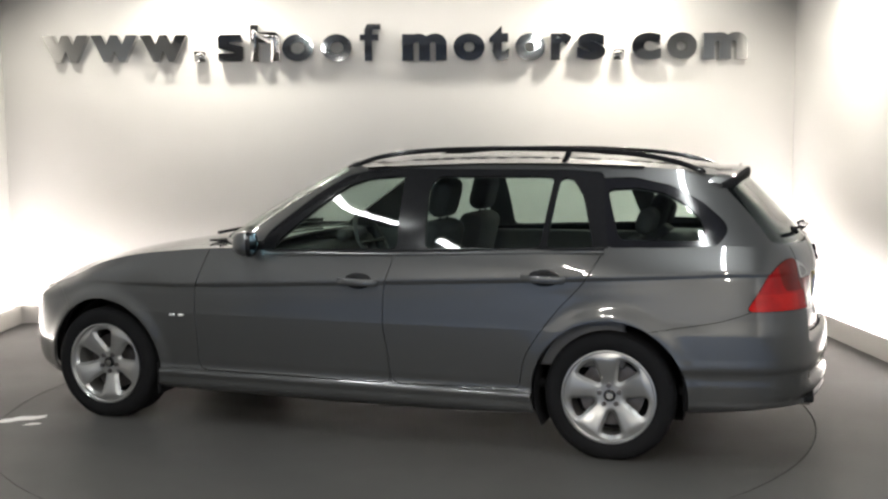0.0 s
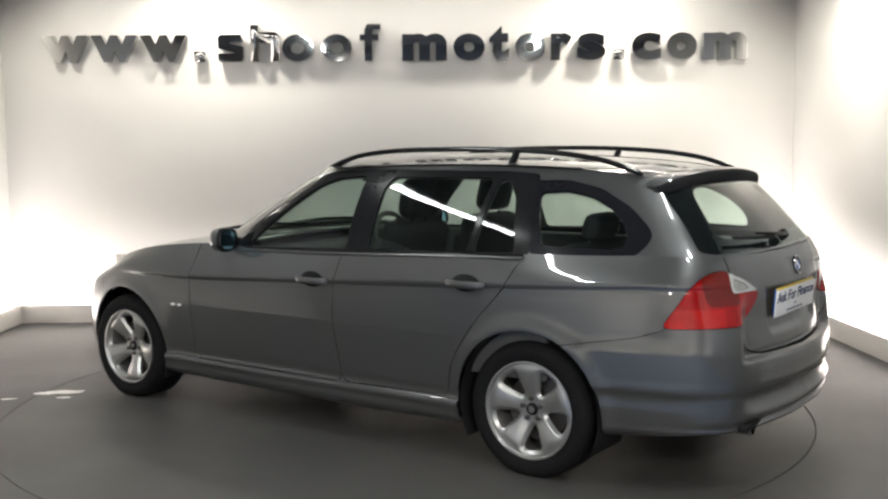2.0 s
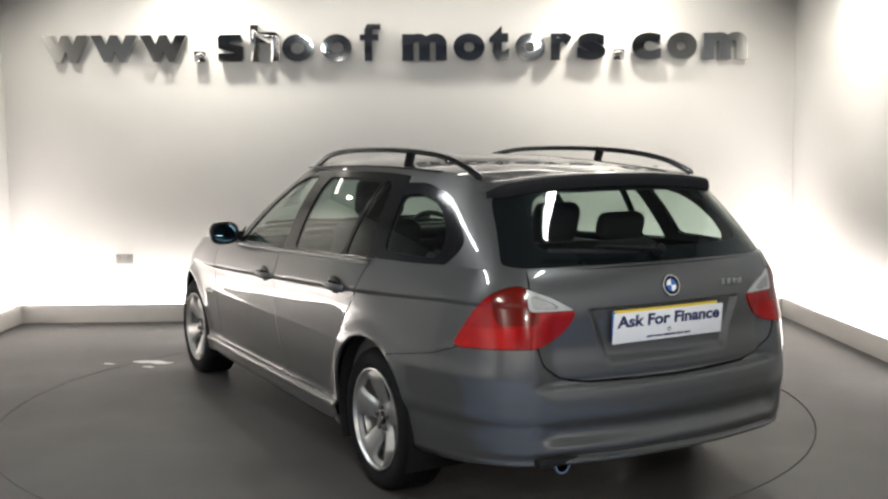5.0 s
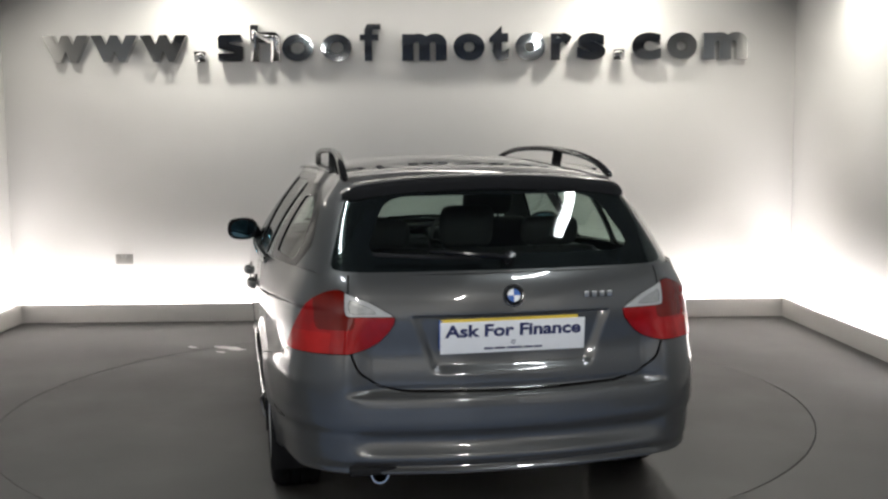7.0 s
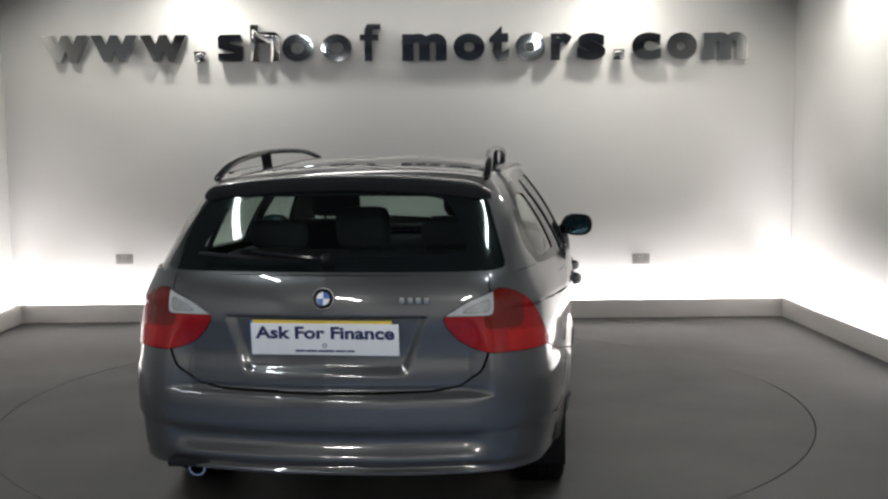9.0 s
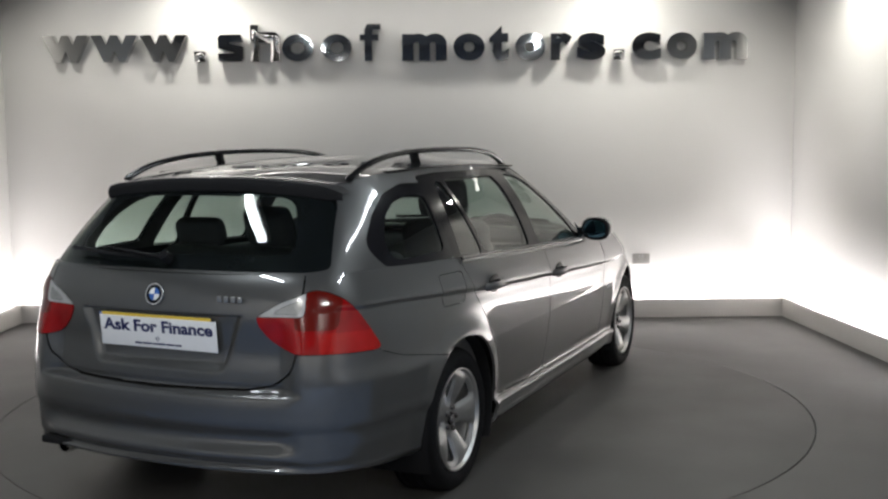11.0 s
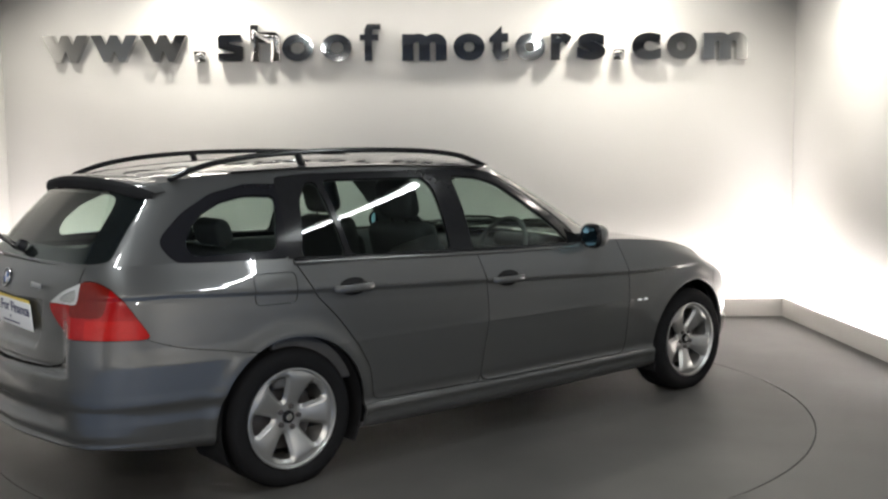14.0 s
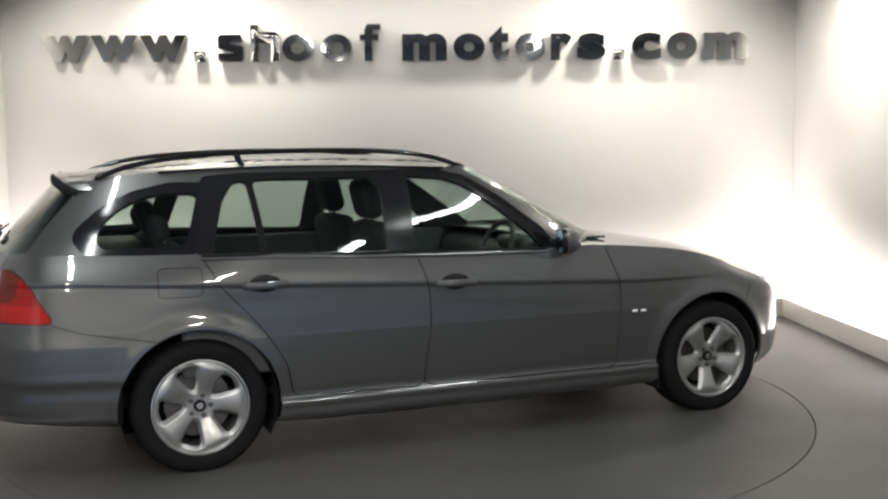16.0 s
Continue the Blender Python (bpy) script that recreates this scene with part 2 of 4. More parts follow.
def curve(xs, ys):
    """A smooth line through few points."""
    xs, ys = np.array(xs, float), np.array(ys, float)
    o = np.argsort(xs)
    xs, ys = xs[o], ys[o]
    d = np.gradient(ys, xs)

    def f(x):
        x = np.clip(np.asarray(x, float), xs[0], xs[-1])
        i = np.clip(np.searchsorted(xs, x) - 1, 0, len(xs) - 2)
        h = xs[i + 1] - xs[i]
        t = (x - xs[i]) / h
        return ((1 + 2 * t) * (1 - t) ** 2 * ys[i] + t * (1 - t) ** 2 * h * d[i] + t * t * (3 - 2 * t) * ys[i + 1] + t * t * (t - 1) * h * d[i + 1])
    return f


def slab(name, x0, x1, y0, y1, z0, z1, mat, label, category, bevel=0.0, turn=Matrix()):
    bm = bmesh.new()
    box(bm, (x0 + x1) / 2, (y0 + y1) / 2, (z0 + z1) / 2, x1 - x0, y1 - y0, z1 - z0, bevel)
    sharp(bm)
    ob = mesh_ob(name, bm, mat)
    ob.matrix_world = ROOM @ turn
    return tagged(ob, label, category, kind="structure")


# ---- the booth ----
RING, BACK = 2.231, -9.5
def floors():
    bm = bmesh.new()
    n = 128
    inner = [bm.verts.new(((RING + 0.002) * math.cos(2 * math.pi * k / n), (RING + 0.002) * math.sin(2 * math.pi * k / n), 0)) for k in range(n)]
    low = [bm.verts.new((v.co.x, v.co.y, -0.05)) for v in inner]
    outer = []
    for k in range(n):
        a = 2 * math.pi * k / n
        c, s = math.cos(a), math.sin(a)
        t = min((4.2 / abs(c)) if abs(c) > 1e-6 else 1e9, ((3.6 if s > 0 else 10.2) / abs(s)) if abs(s) > 1e-6 else 1e9)
        outer.append(bm.verts.new((c * t, s * t, 0)))
    for k in range(n):
        j = (k + 1) % n
        bm.faces.new([inner[k], outer[k], outer[j], inner[j]])
        bm.faces.new([low[k], inner[k], inner[j], low[j]])
    bmesh.ops.recalc_face_normals(bm, faces=bm.faces)
    sharp(bm)
    tagged(mesh_ob("floor", bm, M_FLOOR), "grey painted showroom floor with a satin sheen", "floor", kind="structure")
    # black disc below the gap, added so the ring reads as deep shade
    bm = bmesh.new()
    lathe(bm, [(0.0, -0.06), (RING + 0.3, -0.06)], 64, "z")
    tagged(mesh_ob("turntable_pit", bm, M_SHADE), "matt black disc that keeps the turntable gap dark", "pit", kind="structure")


def turntable():
    ob = new("turntable")
    bm = bmesh.new()
    lathe(bm, [(0.0, 0.0), (RING - 0.005, 0.0), (RING - 0.003, -0.003), (RING - 0.003, -0.04), (0.0, -0.04)], 160, "z")
    part("turntable_deck", bm, M_TABLE, ob)
    rnd = random.Random(5)
    for cx, cy, rx, ry in ((1.88, 1.0, 0.16, 0.05), (1.99, 1.28, 0.05, 0.018), (1.74, 1.07, 0.05, 0.02)):
        bm = bmesh.new()
        ring = []
        for k in range(26):
            a = 2 * math.pi * k / 26
            q = 0.65 + 0.5 * rnd.random()
            ring.append(bm.verts.new((cx + rx * q * math.cos(a) * 0.72 - ry * q * math.sin(a) * 0.7,
                                      cy + rx * q * math.cos(a) * 0.7 + ry * q * math.sin(a) * 0.72, 0.0008)))
        bm.faces.new(ring)
        part("paint_scuff", bm, M_SCUFF, ob, "white scuffed paint mark")
    return tagged(ob, "round grey painted car turntable set flush in the floor", "turntable")


floors()
TURNTABLE = turntable()
T = 0.15
slab("wall_back", XL - GAP - T, XR + GAP + T, YB + GAP, YB + GAP + T, -0.1, CEIL + 0.1, M_WALL, "white painted back wall of the photo booth", "wall")
slab("wall_right", XR + GAP, XR + GAP + T, YF, YB + GAP + 0.05, -0.1, CEIL + 0.1, M_WALL, "white painted side wall washed by a floor light", "wall", turn=SPLAY)
slab("wall_left", XL - GAP - T, XL - GAP, YF, YB + GAP + 0.05, -0.1, CEIL + 0.1, M_WALL, "white painted side wall washed by a floor light", "wall")
slab("wall_front", XL - 1.0, XR + 1.0, BACK - T, BACK, -0.1, CEIL + 0.1, M_WALL, "white painted wall behind the booth", "wall")
slab("wall_front_left", XL - GAP - T - 0.01, XL - GAP - 0.01, BACK, YF - 0.003, -0.1, CEIL + 0.1, M_WALL, "white wall beside the booth's open end", "wall")
slab("wall_front_right", XR + GAP + 0.18, XR + GAP + T + 0.18, BACK, YF - 0.003, -0.1, CEIL + 0.1, M_WALL, "white wall beside the booth's open end", "wall")
slab("ceiling", XL - 1.0, XR + 1.0, -3.9, YB + 0.5, CEIL, CEIL + 0.1, M_CEIL, "plain dark grey ceiling", "ceiling")
slab("ceiling_front", XL - 1.0, XR + 1.0, BACK - 0.2, -3.903, CEIL + 0.003, CEIL + 0.103, M_CEIL, "dark ceiling beyond the booth", "ceiling")
slab("floor_front", XL, XR, BACK + 0.003, -2.45, -0.05, 0.004, M_BLUE_FLOOR, "blue-grey floor covering before the booth", "floor", 0.001)
PH, PT = 0.152, 0.02
slab("plinth_back", XL, XR, YB, YB + PT, -0.02, PH, M_PLINTH, "low off-white plinth board hiding a light strip", "plinth", 0.002)
slab("plinth_right", XR, XR + PT, YF, YB + PT, -0.02, PH + 0.001, M_PLINTH, "low off-white plinth board hiding a light strip", "plinth", 0.002, SPLAY)
slab("plinth_left", XL - PT, XL, YF, YB + PT, -0.02, PH + 0.001, M_PLINTH, "low off-white plinth board hiding a light strip", "plinth", 0.002)


def strip(name, x0, x1, y0, y1, turn=Matrix()):
    bm = bmesh.new()
    box(bm, (x0 + x1) / 2, (y0 + y1) / 2, 0.03, x1 - x0, y1 - y0, 0.02, 0.004)
    ob = mesh_ob(name, bm, M_STRIP)
    ob.matrix_world = ROOM @ turn
    tagged(ob, "white light strip hidden behind the plinth", "light strip", group="light strips")


strip("light_strip", XL, XR, YB + 0.045, YB + 0.065)
strip("light_strip", XR + 0.045, XR + 0.065, 0.55, YB, SPLAY)
strip("light_strip", XL - 0.065, XL - 0.045, -1.2, YB)


def ceiling_tube(x, y, length):
    ob = new("ceiling_light")
    bm = bmesh.new()
    box(bm, 0, 0, -0.025, 0.12, length + 0.06, 0.05, 0.008)
    part("housing", bm, M_WALL, ob, "white sheet metal housing")
    bm = bmesh.new()
    box(bm, 0, 0, -0.062, 0.075, length, 0.022, 0.01)
    part("diffuser", bm, M_TUBE, ob, "glowing white diffuser")
    ob.matrix_world = ROOM @ pose(x, y, CEIL)
    tagged(ob, "long white fluorescent ceiling light, lit", "ceiling light", group="ceiling lights")


for sx, sy in TUBES:
    ceiling_tube(sx, sy, TUBE_LENGTH[sy])


def downlight(x, y):
    ob = new("recessed_downlight")
    bm = bmesh.new()
    lathe(bm, [(0.042, 0.0), (0.055, 0.0), (0.055, -0.006), (0.045, -0.008), (0.042, 0.0)], 32, "z")
    part("rim", bm, M_CHROME, ob, "bright metal rim")
    bm = bmesh.new()
    lathe(bm, [(0.0, -0.001), (0.042, -0.001), (0.042, 0.0), (0.0, 0.0)], 32, "z")
    part("lamp", bm, M_STRIP, ob, "glowing warm lamp")
    ob.matrix_world = ROOM @ pose(x, y, CEIL)
    tagged(ob, "small round recessed ceiling downlight, lit", "downlight", group="downlights")


for sx in (-1.85, 1.75):
    downlight(sx, 2.55)


# body of the added fill strip, out of view above the back wall
def fill_strip(x, y, turn, length):
    ob = new("wall_wash_strip")
    bm = bmesh.new()
    box(bm, 0, 0, -0.015, length + 0.04, 0.08, 0.03, 0.004)
    part("housing", bm, M_WALL, ob, "slim white housing")
    bm = bmesh.new()
    box(bm, 0, 0, -0.034, length, 0.05, 0.008, 0.002)
    part("diffuser", bm, M_STRIP, ob, "glowing warm diffuser")
    ob.matrix_world = ROOM @ pose(x, y, CEIL, 0, 0, turn)
    tagged(ob, "slim ceiling light strip, added to brighten the back wall", "light strip", group="wall washing strips")


# out-of-view fittings for the added side wall lamps
for sx, sy, watts in SIDE_FILLS:
    downlight(sx, sy)
for sx, sy, turn, length, watts in WALL_FILL:
    fill_strip(sx, sy, turn, length)


def socket(x, z):
    ob = new("wall_socket")
    y = YB + GAP
    bm = bmesh.new()
    box(bm, 0, -0.005, 0, 0.146, 0.010, 0.086, 0.003)
    part("plate", bm, M_PLINTH, ob, "white moulded face plate")
    for dx in (-0.036, 0.036):
        for px, pz, w, h in ((0, 0.012, 0.004, 0.008), (-0.011, -0.010, 0.007, 0.004), (0.011, -0.010, 0.007, 0.004)):
            bm = bmesh.new()
            box(bm, dx + px, -0.0105, pz, w, 0.002, h)
            part("pin_hole", bm, M_SHADE, ob)
        bm = bmesh.new()
        box(bm, dx + (0.022 if dx < 0 else -0.022), -0.012, 0.026, 0.010, 0.006, 0.016, 0.001)
        part("switch", bm, M_WHITE, ob)
    ob.matrix_world = ROOM @ pose(x, y, z)
    tagged(ob, "white double electric socket on the back wall", "socket", group="wall sockets")

socket(-2.51, 0.53)
socket(1.905, 0.49)


# ---- the wall letters ----
def text_mesh(word, bold=0.0, depth=0.02):
    """A mesh of a word, in the plane x, y, with its extents."""
    c = bpy.data.curves.new("text", "FONT")
    c.body, c.size, c.extrude, c.offset, c.resolution_u = word, 1.0, depth, bold, 6
    o = bpy.data.objects.new("text", c)
    scene.collection.objects.link(o)
    bpy.context.view_layer.update()
    me = bpy.data.meshes.new_from_object(o.evaluated_get(bpy.context.evaluated_depsgraph_get()))
    bpy.data.objects.remove(o)
    bm = bmesh.new()
    bm.from_mesh(me)
    bpy.data.meshes.remove(me)
    bmesh.ops.remove_doubles(bm, verts=bm.verts, dist=1e-5)
    return bm


def fit_box(bm, x0, x1, z0, z1, y0, y1):
    """Stand flat lettering up and stretch it into a box."""
    lo = [min(v.co[k] for v in bm.verts) for k in range(3)]
    hi = [max(v.co[k] for v in bm.verts) for k in range(3)]
    for v in bm.verts:
        f = [(v.co[k] - lo[k]) / max(hi[k] - lo[k], 1e-9) for k in range(3)]
        v.co = (x0 + (x1 - x0) * f[0], y1 + (y0 - y1) * f[2], z0 + (z1 - z0) * f[1])
    bmesh.ops.recalc_face_normals(bm, faces=bm.faces)


def plain_shape(kind):
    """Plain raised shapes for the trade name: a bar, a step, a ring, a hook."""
    bm = bmesh.new()
    if kind == "ring":
        lathe(bm, [(0.5, 0), (0.5, 0.1), (0.22, 0.1), (0.22, 0), (0.5, 0)], 40, "z")
        return bm
    outline = {"step": [(0, 0), (0.28, 0), (0.28, 0.5), (0.70, 0.5), (0.70, 0), (1, 0), (1, 0.70), (0.86, 0.80), (0.28, 0.80), (0.28, 1), (0, 1)],
               "block": [(0.0, 0.06), (0.1, 0), (0.9, 0), (1, 0.1), (1, 0.55), (0.35, 0.7), (1, 0.72), (0.9, 1), (0.1, 1), (0, 0.9), (0, 0.5), (0.65, 0.32), (0, 0.3)],
               "hook": [(0.22, 0), (0.58, 0), (0.58, 0.56), (0.9, 0.56), (0.9, 0.72), (0.58, 0.72), (0.62, 0.86), (1, 0.86), (1, 1), (0.36, 1), (0.22, 0.86), (0.22, 0.72), (0, 0.72), (0, 0.56), (0.22, 0.56)]}[kind]
    vs = [bm.verts.new((x, y, 0)) for x, y in outline]
    f = bm.faces.new(vs)
    r = bmesh.ops.extrude_face_region(bm, geom=[f])
    bmesh.ops.translate(bm, verts=[v for v in r["geom"] if isinstance(v, bmesh.types.BMVert)], vec=(0, 0, 0.1))
    return bm


def wall_sign():
    ob = new("wall_sign")
    yw = YB + GAP
    base, xh = 2.172, 0.222
    glyphs = [("w", -3.10, -2.72, 0), ("w", -2.70, -2.31, 0), ("w", -2.29, -1.90, 0), (".", -1.84, -1.75, 0), ("block", -1.64, -1.43, 0),
              ("step", -1.37, -1.13, 1), ("ring", -1.11, -0.85, 0), ("ring", -0.78, -0.53, 0), ("hook", -0.46, -0.29, 1),
              ("m", -0.11, 0.26, 0), ("o", 0.315, 0.575, 0), ("t", 0.615, 0.78, 2), ("o", 0.83, 1.08, 0), ("r", 1.125, 1.30, 0),
              ("s", 1.345, 1.58, 0), (".", 1.65, 1.735, 0), ("c", 1.80, 2.04, 0), ("o", 2.09, 2.34, 0), ("m", 2.395, 2.76, 0)]
    for ch, x0, x1, tall in glyphs:
        bm = plain_shape(ch) if len(ch) > 1 else box(bmesh.new(), 0, 0, 0, 1, 1, 1) if ch == "." else text_mesh(ch, 0.05)
        h = 0.085 if ch == "." else (xh, 0.302, 0.285)[tall]
        z = base - 0.004 * (x0 + 3) 
        fit_box(bm, x0, x1, z + 0.012, z + 0.012 + h, yw - 0.085, yw - 0.012)
        part("letter", bm, M_STEEL, ob, "raised mirror-polished steel letter")
        for k in (0.3, 0.7):
            bm = bmesh.new()
            box(bm, x0 + (x1 - x0) * (0.16 if ch not in (".",) else k), yw - 0.006, z + 0.012 + h * (k if h > 0.1 else 0.5), 0.01, 0.012, 0.01)
            part("stand_off_pin", bm, M_STEEL, ob)
    ob.matrix_world = ROOM
    tagged(ob, "raised polished steel letters of a web address on the wall", "sign")


wall_sign()


# ---- the car: x forward, y to its left, z up, on the ground midway between the axles ----
AXLE, WHEEL_Z, HUB_Z = 1.38, 0.306, 0.297
CAR = new("estate_car")

PLAN = smooth_path([(2.13, 0), (2.11, .25), (2.06, .5), (1.95, .68), (1.76, .795), (1.38, .872), (1.0, .894), (.5, .903), (0, .907), (-.6, .908), (-1.1, .906),
                    (-1.45, .897), (-1.75, .873), (-1.97, .835), (-2.10, .79), (-2.20, .71), (-2.265, .60), (-2.31, .40), (-2.338, .2), (-2.345, 0)], 40)
side_off = curve((.16, .20, .215, .25, .294, .304, .316, .36, .48, .57, .592, .602, .612, .66, .72, .770, .788, .799, .806, .83, .90, 1.02),
                 (-.10, -.044, -.034, -.029, -.028, -.041, -.044, -.038, -.022, -.0125, -.0106, -.0096, -.0098, -.0088, -.0078, -.0078, -.0066, .0006, .0012, -.0014, -.015, -.05))
rear_off = curve((.24, .262, .275, .288, .295, .303, .312, .322, .345, .362, .385, .405, .428, .436, .443, .50, .535, .552, .561, .567, .574, .60, .64, .70, .85, .93, .985, 1.03),
                 (-.16, -.06, -.018, -.012, -.020, -.024, -.018, -.006, -.002, -.012, -.023, -.025, -.014, -.007, -.004, 0, -.003, -.007, -.014, -.040, -.050, -.051, -.054, -.062, -.056, -.072, -.098, -.135))
corner_off = curve((.24, .262, .275, .295, .303, .322, .345, .385, .405, .428, .443, .50, .56, .64, .71, .78, .85, .93, .985, 1.03),
                   (-.14, -.06, -.026, -.022, -.020, -.013, -.011, -.010, -.009, -.008, -.004, 0, -.002, -.008, -.018, -.034, -.052, -.072, -.098, -.135))
plain_off = curve((.20, .24, .27, .30, .36, .432, .442, .50, .58, .68), (-.16, -.07, -.040, -.034, -.024, -.014, -.009, -.004, -.001, -.002))
nose_off = curve((0, .1, .3, .6, .8, .92, 1), (-.07, -.025, 0, 0, -.012, -.035, -.085))
belt_z = curve((-2.4, -1.83, -1.35, -.35, .33, .6, .9, 1.24, 1.46, 1.65, 1.9, 2.14), (.992, 1.0, .988, .958, .942, .948, .93, .888, .835, .765, .70, .665))
foot_z = curve((-2.4, -2.2, -1.8, -1.0, 1.0, 1.7, 2.14), (.275, .275, .240, .193, .188, .19, .22))


def lower_skin():
    seg = np.hypot(*np.diff(PLAN, axis=0).T)
    s = np.concatenate([[0], np.cumsum(seg)])
    si = np.concatenate([np.linspace(0, s[-1] - .75, 290), np.linspace(s[-1] - .75, s[-1], 131)[1:]])
    n = len(si)
    x, y = np.interp(si, s, PLAN[:, 0]), np.interp(si, s, PLAN[:, 1])
    tx, ty = np.gradient(x), np.gradient(y)
    ln = np.hypot(tx, ty)
    nx, ny = ty / ln, -tx / ln
    flip = np.where(nx * x + ny * y < 0, -1, 1)
    nx, ny = nx * flip, ny * flip
    nx[0], ny[0], nx[-1], ny[-1] = 1, 0, -1, 0
    rows = 132
    v = np.linspace(0, 1, rows)
    zb, zt = foot_z(x), belt_z(x)
    z = zb[:, None] + (zt - zb)[:, None] * v[None]
    wr = step(-2.02, -2.27, x)[:, None]
    wn = step(.75, 1.75, x)[:, None]
    # the shoulder crease rises towards the tail; behind the wheel the bumper's flank is plain
    shear = .046 * (np.clip(x, -1.9, .9)[:, None] + .15) * step(.66, .76, z)
    plain = step(-1.50, -1.68, x)[:, None] * step(.68, .60, z)
    flank_off = side_off(z + shear) * (1 - plain) + plain_off(z) * plain
    corner = step(.52, .63, y)[:, None]
    tail_off = rear_off(z) * (1 - corner) + corner_off(z) * corner
    off = flank_off * (1 - wr) + tail_off * wr
    off = off - step(-1.0, -1.85, x)[:, None] * (.058 * np.clip((z - .60) / .4, 0, 1.1) ** 1.3 + .016 * step(.84, .99, z)) * (1 - wr)
    off = off * (1 - wn) + nose_off(np.broadcast_to(v, z.shape)) * wn
    # wheel arch lips, flared a little
    for ax in (AXLE, -AXLE):
        r = np.hypot(x[:, None] - ax, z - WHEEL_Z)
        off = off + 0.014 * np.exp(-((r - .36) / .045) ** 2) * (z > .2)
    px, py = x[:, None] + nx[:, None] * off, y[:, None] + ny[:, None] * off
    # the recess for the plate
    half = .312 + .058 * (z - .684) / .16
    px = px + np.where(px < -2, 0.022 * step(half + .014, half - .030, np.abs(py)) * step(.630, .668, z) * step(.852, .840, z), 0)
    py[0], py[-1] = 0, 0
    pos = np.stack([px, py, z], -1).reshape(-1, 3)
    flat = np.stack([np.broadcast_to((s[-1] - si)[:, None], z.shape), z], -1).reshape(-1, 2)
    return Skin(pos, flat), grid_faces(n, rows), (x, y, z, px, py)


LOW, LOW_FACES, LOW_GRID = lower_skin()


def rear_s(x, y):
    """Distance along the plan from the middle of the tail to the point nearest to x, y."""
    seg = np.concatenate([[0], np.cumsum(np.hypot(*np.diff(PLAN[::-1], axis=0).T))])
    k = np.argmin(np.hypot(PLAN[::-1, 0] - x, PLAN[::-1, 1] - y))
    return seg[k]


S_TIP, S_TOP, S_CORNER = rear_s(-2.005, .825), rear_s(-2.13, .775), rear_s(-2.22, .69)
LAMP = [(.440, .843), (.462, .800), (.505, .756), (.55, .731), (.61, .716), (S_TIP, .712), (S_TIP + .012, .726), (S_TIP - .045, .805), (S_TIP - .095, .870), (S_TIP - .15, .912), (S_TIP - .21, .935), (.69, .945), (.64, .931), (.54, .900), (.475, .864)]
CLEAR = [(.40, .847), (.40, .98), (.655, .98), (.643, .847)]
CLEAR_INNER = [(.505, .857), (.545, .882), (.632, .912), (.628, .857)]
GATE = [(-.2, .566), (.41, .576), (.51, .594), (.585, .648), (.602, .69), (.616, .73), (.63, .9), (.66, 1.1), (-.2, 1.1)]
S_ARCH = rear_s(-1.55, .89)
BUMPER = [(-.2, .1), (S_ARCH + .3, .1), (S_ARCH + .3, .604), (S_ARCH, .612), (rear_s(-1.88, .855), .668), (S_TIP, .708), (S_TIP - .03, .73), (.3, .73), (-.2, .73)]


def arch(ax):
    return lambda x, y, z, s, w: np.hypot((x - ax) * 0.985, z - WHEEL_Z + 0.003) - .357


def poly_x(poly, rounds=2):
    return lambda x, y, z, s, w: inside(poly, x, z, rounds)


def poly_s(poly, rounds=1):
    return lambda x, y, z, s, w: inside(poly, s, w, rounds)


FRONT_DOOR = [(.785, .30), (.785, .72), (.74, .83), (.60, 1.2), (-.36, 1.2), (-.345, .95), (-.285, .78), (-.275, .60), (-.30, .42), (-.305, .30)]
REAR_DOOR = [(-.305, .30), (-.30, .42), (-.275, .60), (-.285, .78), (-.345, .95), (-.36, 1.2), (-1.42, 1.2), (-1.355, .975), (-1.27, .83), (-1.15, .705), (-1.055, .582), (-.985, .47), (-.965, .36), (-.955, .312)]
FLAP = [(-1.55, .805), (-1.55, .935), (-1.36, .935), (-1.36, .805)]


def build_lower(side):
    """One flank: wing, doors, rear quarter, lamp. Returns the faces that cross the middle: bumper, tailgate, nose."""
    S = LOW
    f = S.cut(LOW_FACES, arch(AXLE))[1]
    f = S.cut(f, arch(-AXLE))[1]
    lamp, f = S.cut(f, poly_s(LAMP), 0.0016)
    gate, f = S.cut(f, poly_s(GATE), 0.0042)
    bump, f = S.cut(f, poly_s(BUMPER), 0.0016)
    door1, f = S.cut(f, poly_x(FRONT_DOOR), 0.0022)
    door2, f = S.cut(f, poly_x(REAR_DOOR), 0.0022)
    nose, f = S.cut(f, lambda x, y, z, s, w: inside([(1.2, .1), (1.60, .1), (1.62, .60), (1.70, .70), (2.3, .745), (2.3, .1)], x, z, 1), 0.0016)
    sill, f = S.cut(f, lambda x, y, z, s, w: np.maximum(np.maximum(z - .302, x - 1.2), -1.2 - x), 0.001)
    return dict(lamp=lamp, gate=gate, bump=bump, door1=door1, door2=door2, nose=nose, sill=sill, body=f)


PIECES = build_lower(1)
left_body = PIECES["body"]
flap, right_body = LOW.cut(PIECES["body"], poly_x(FLAP, 1), 0.0016)

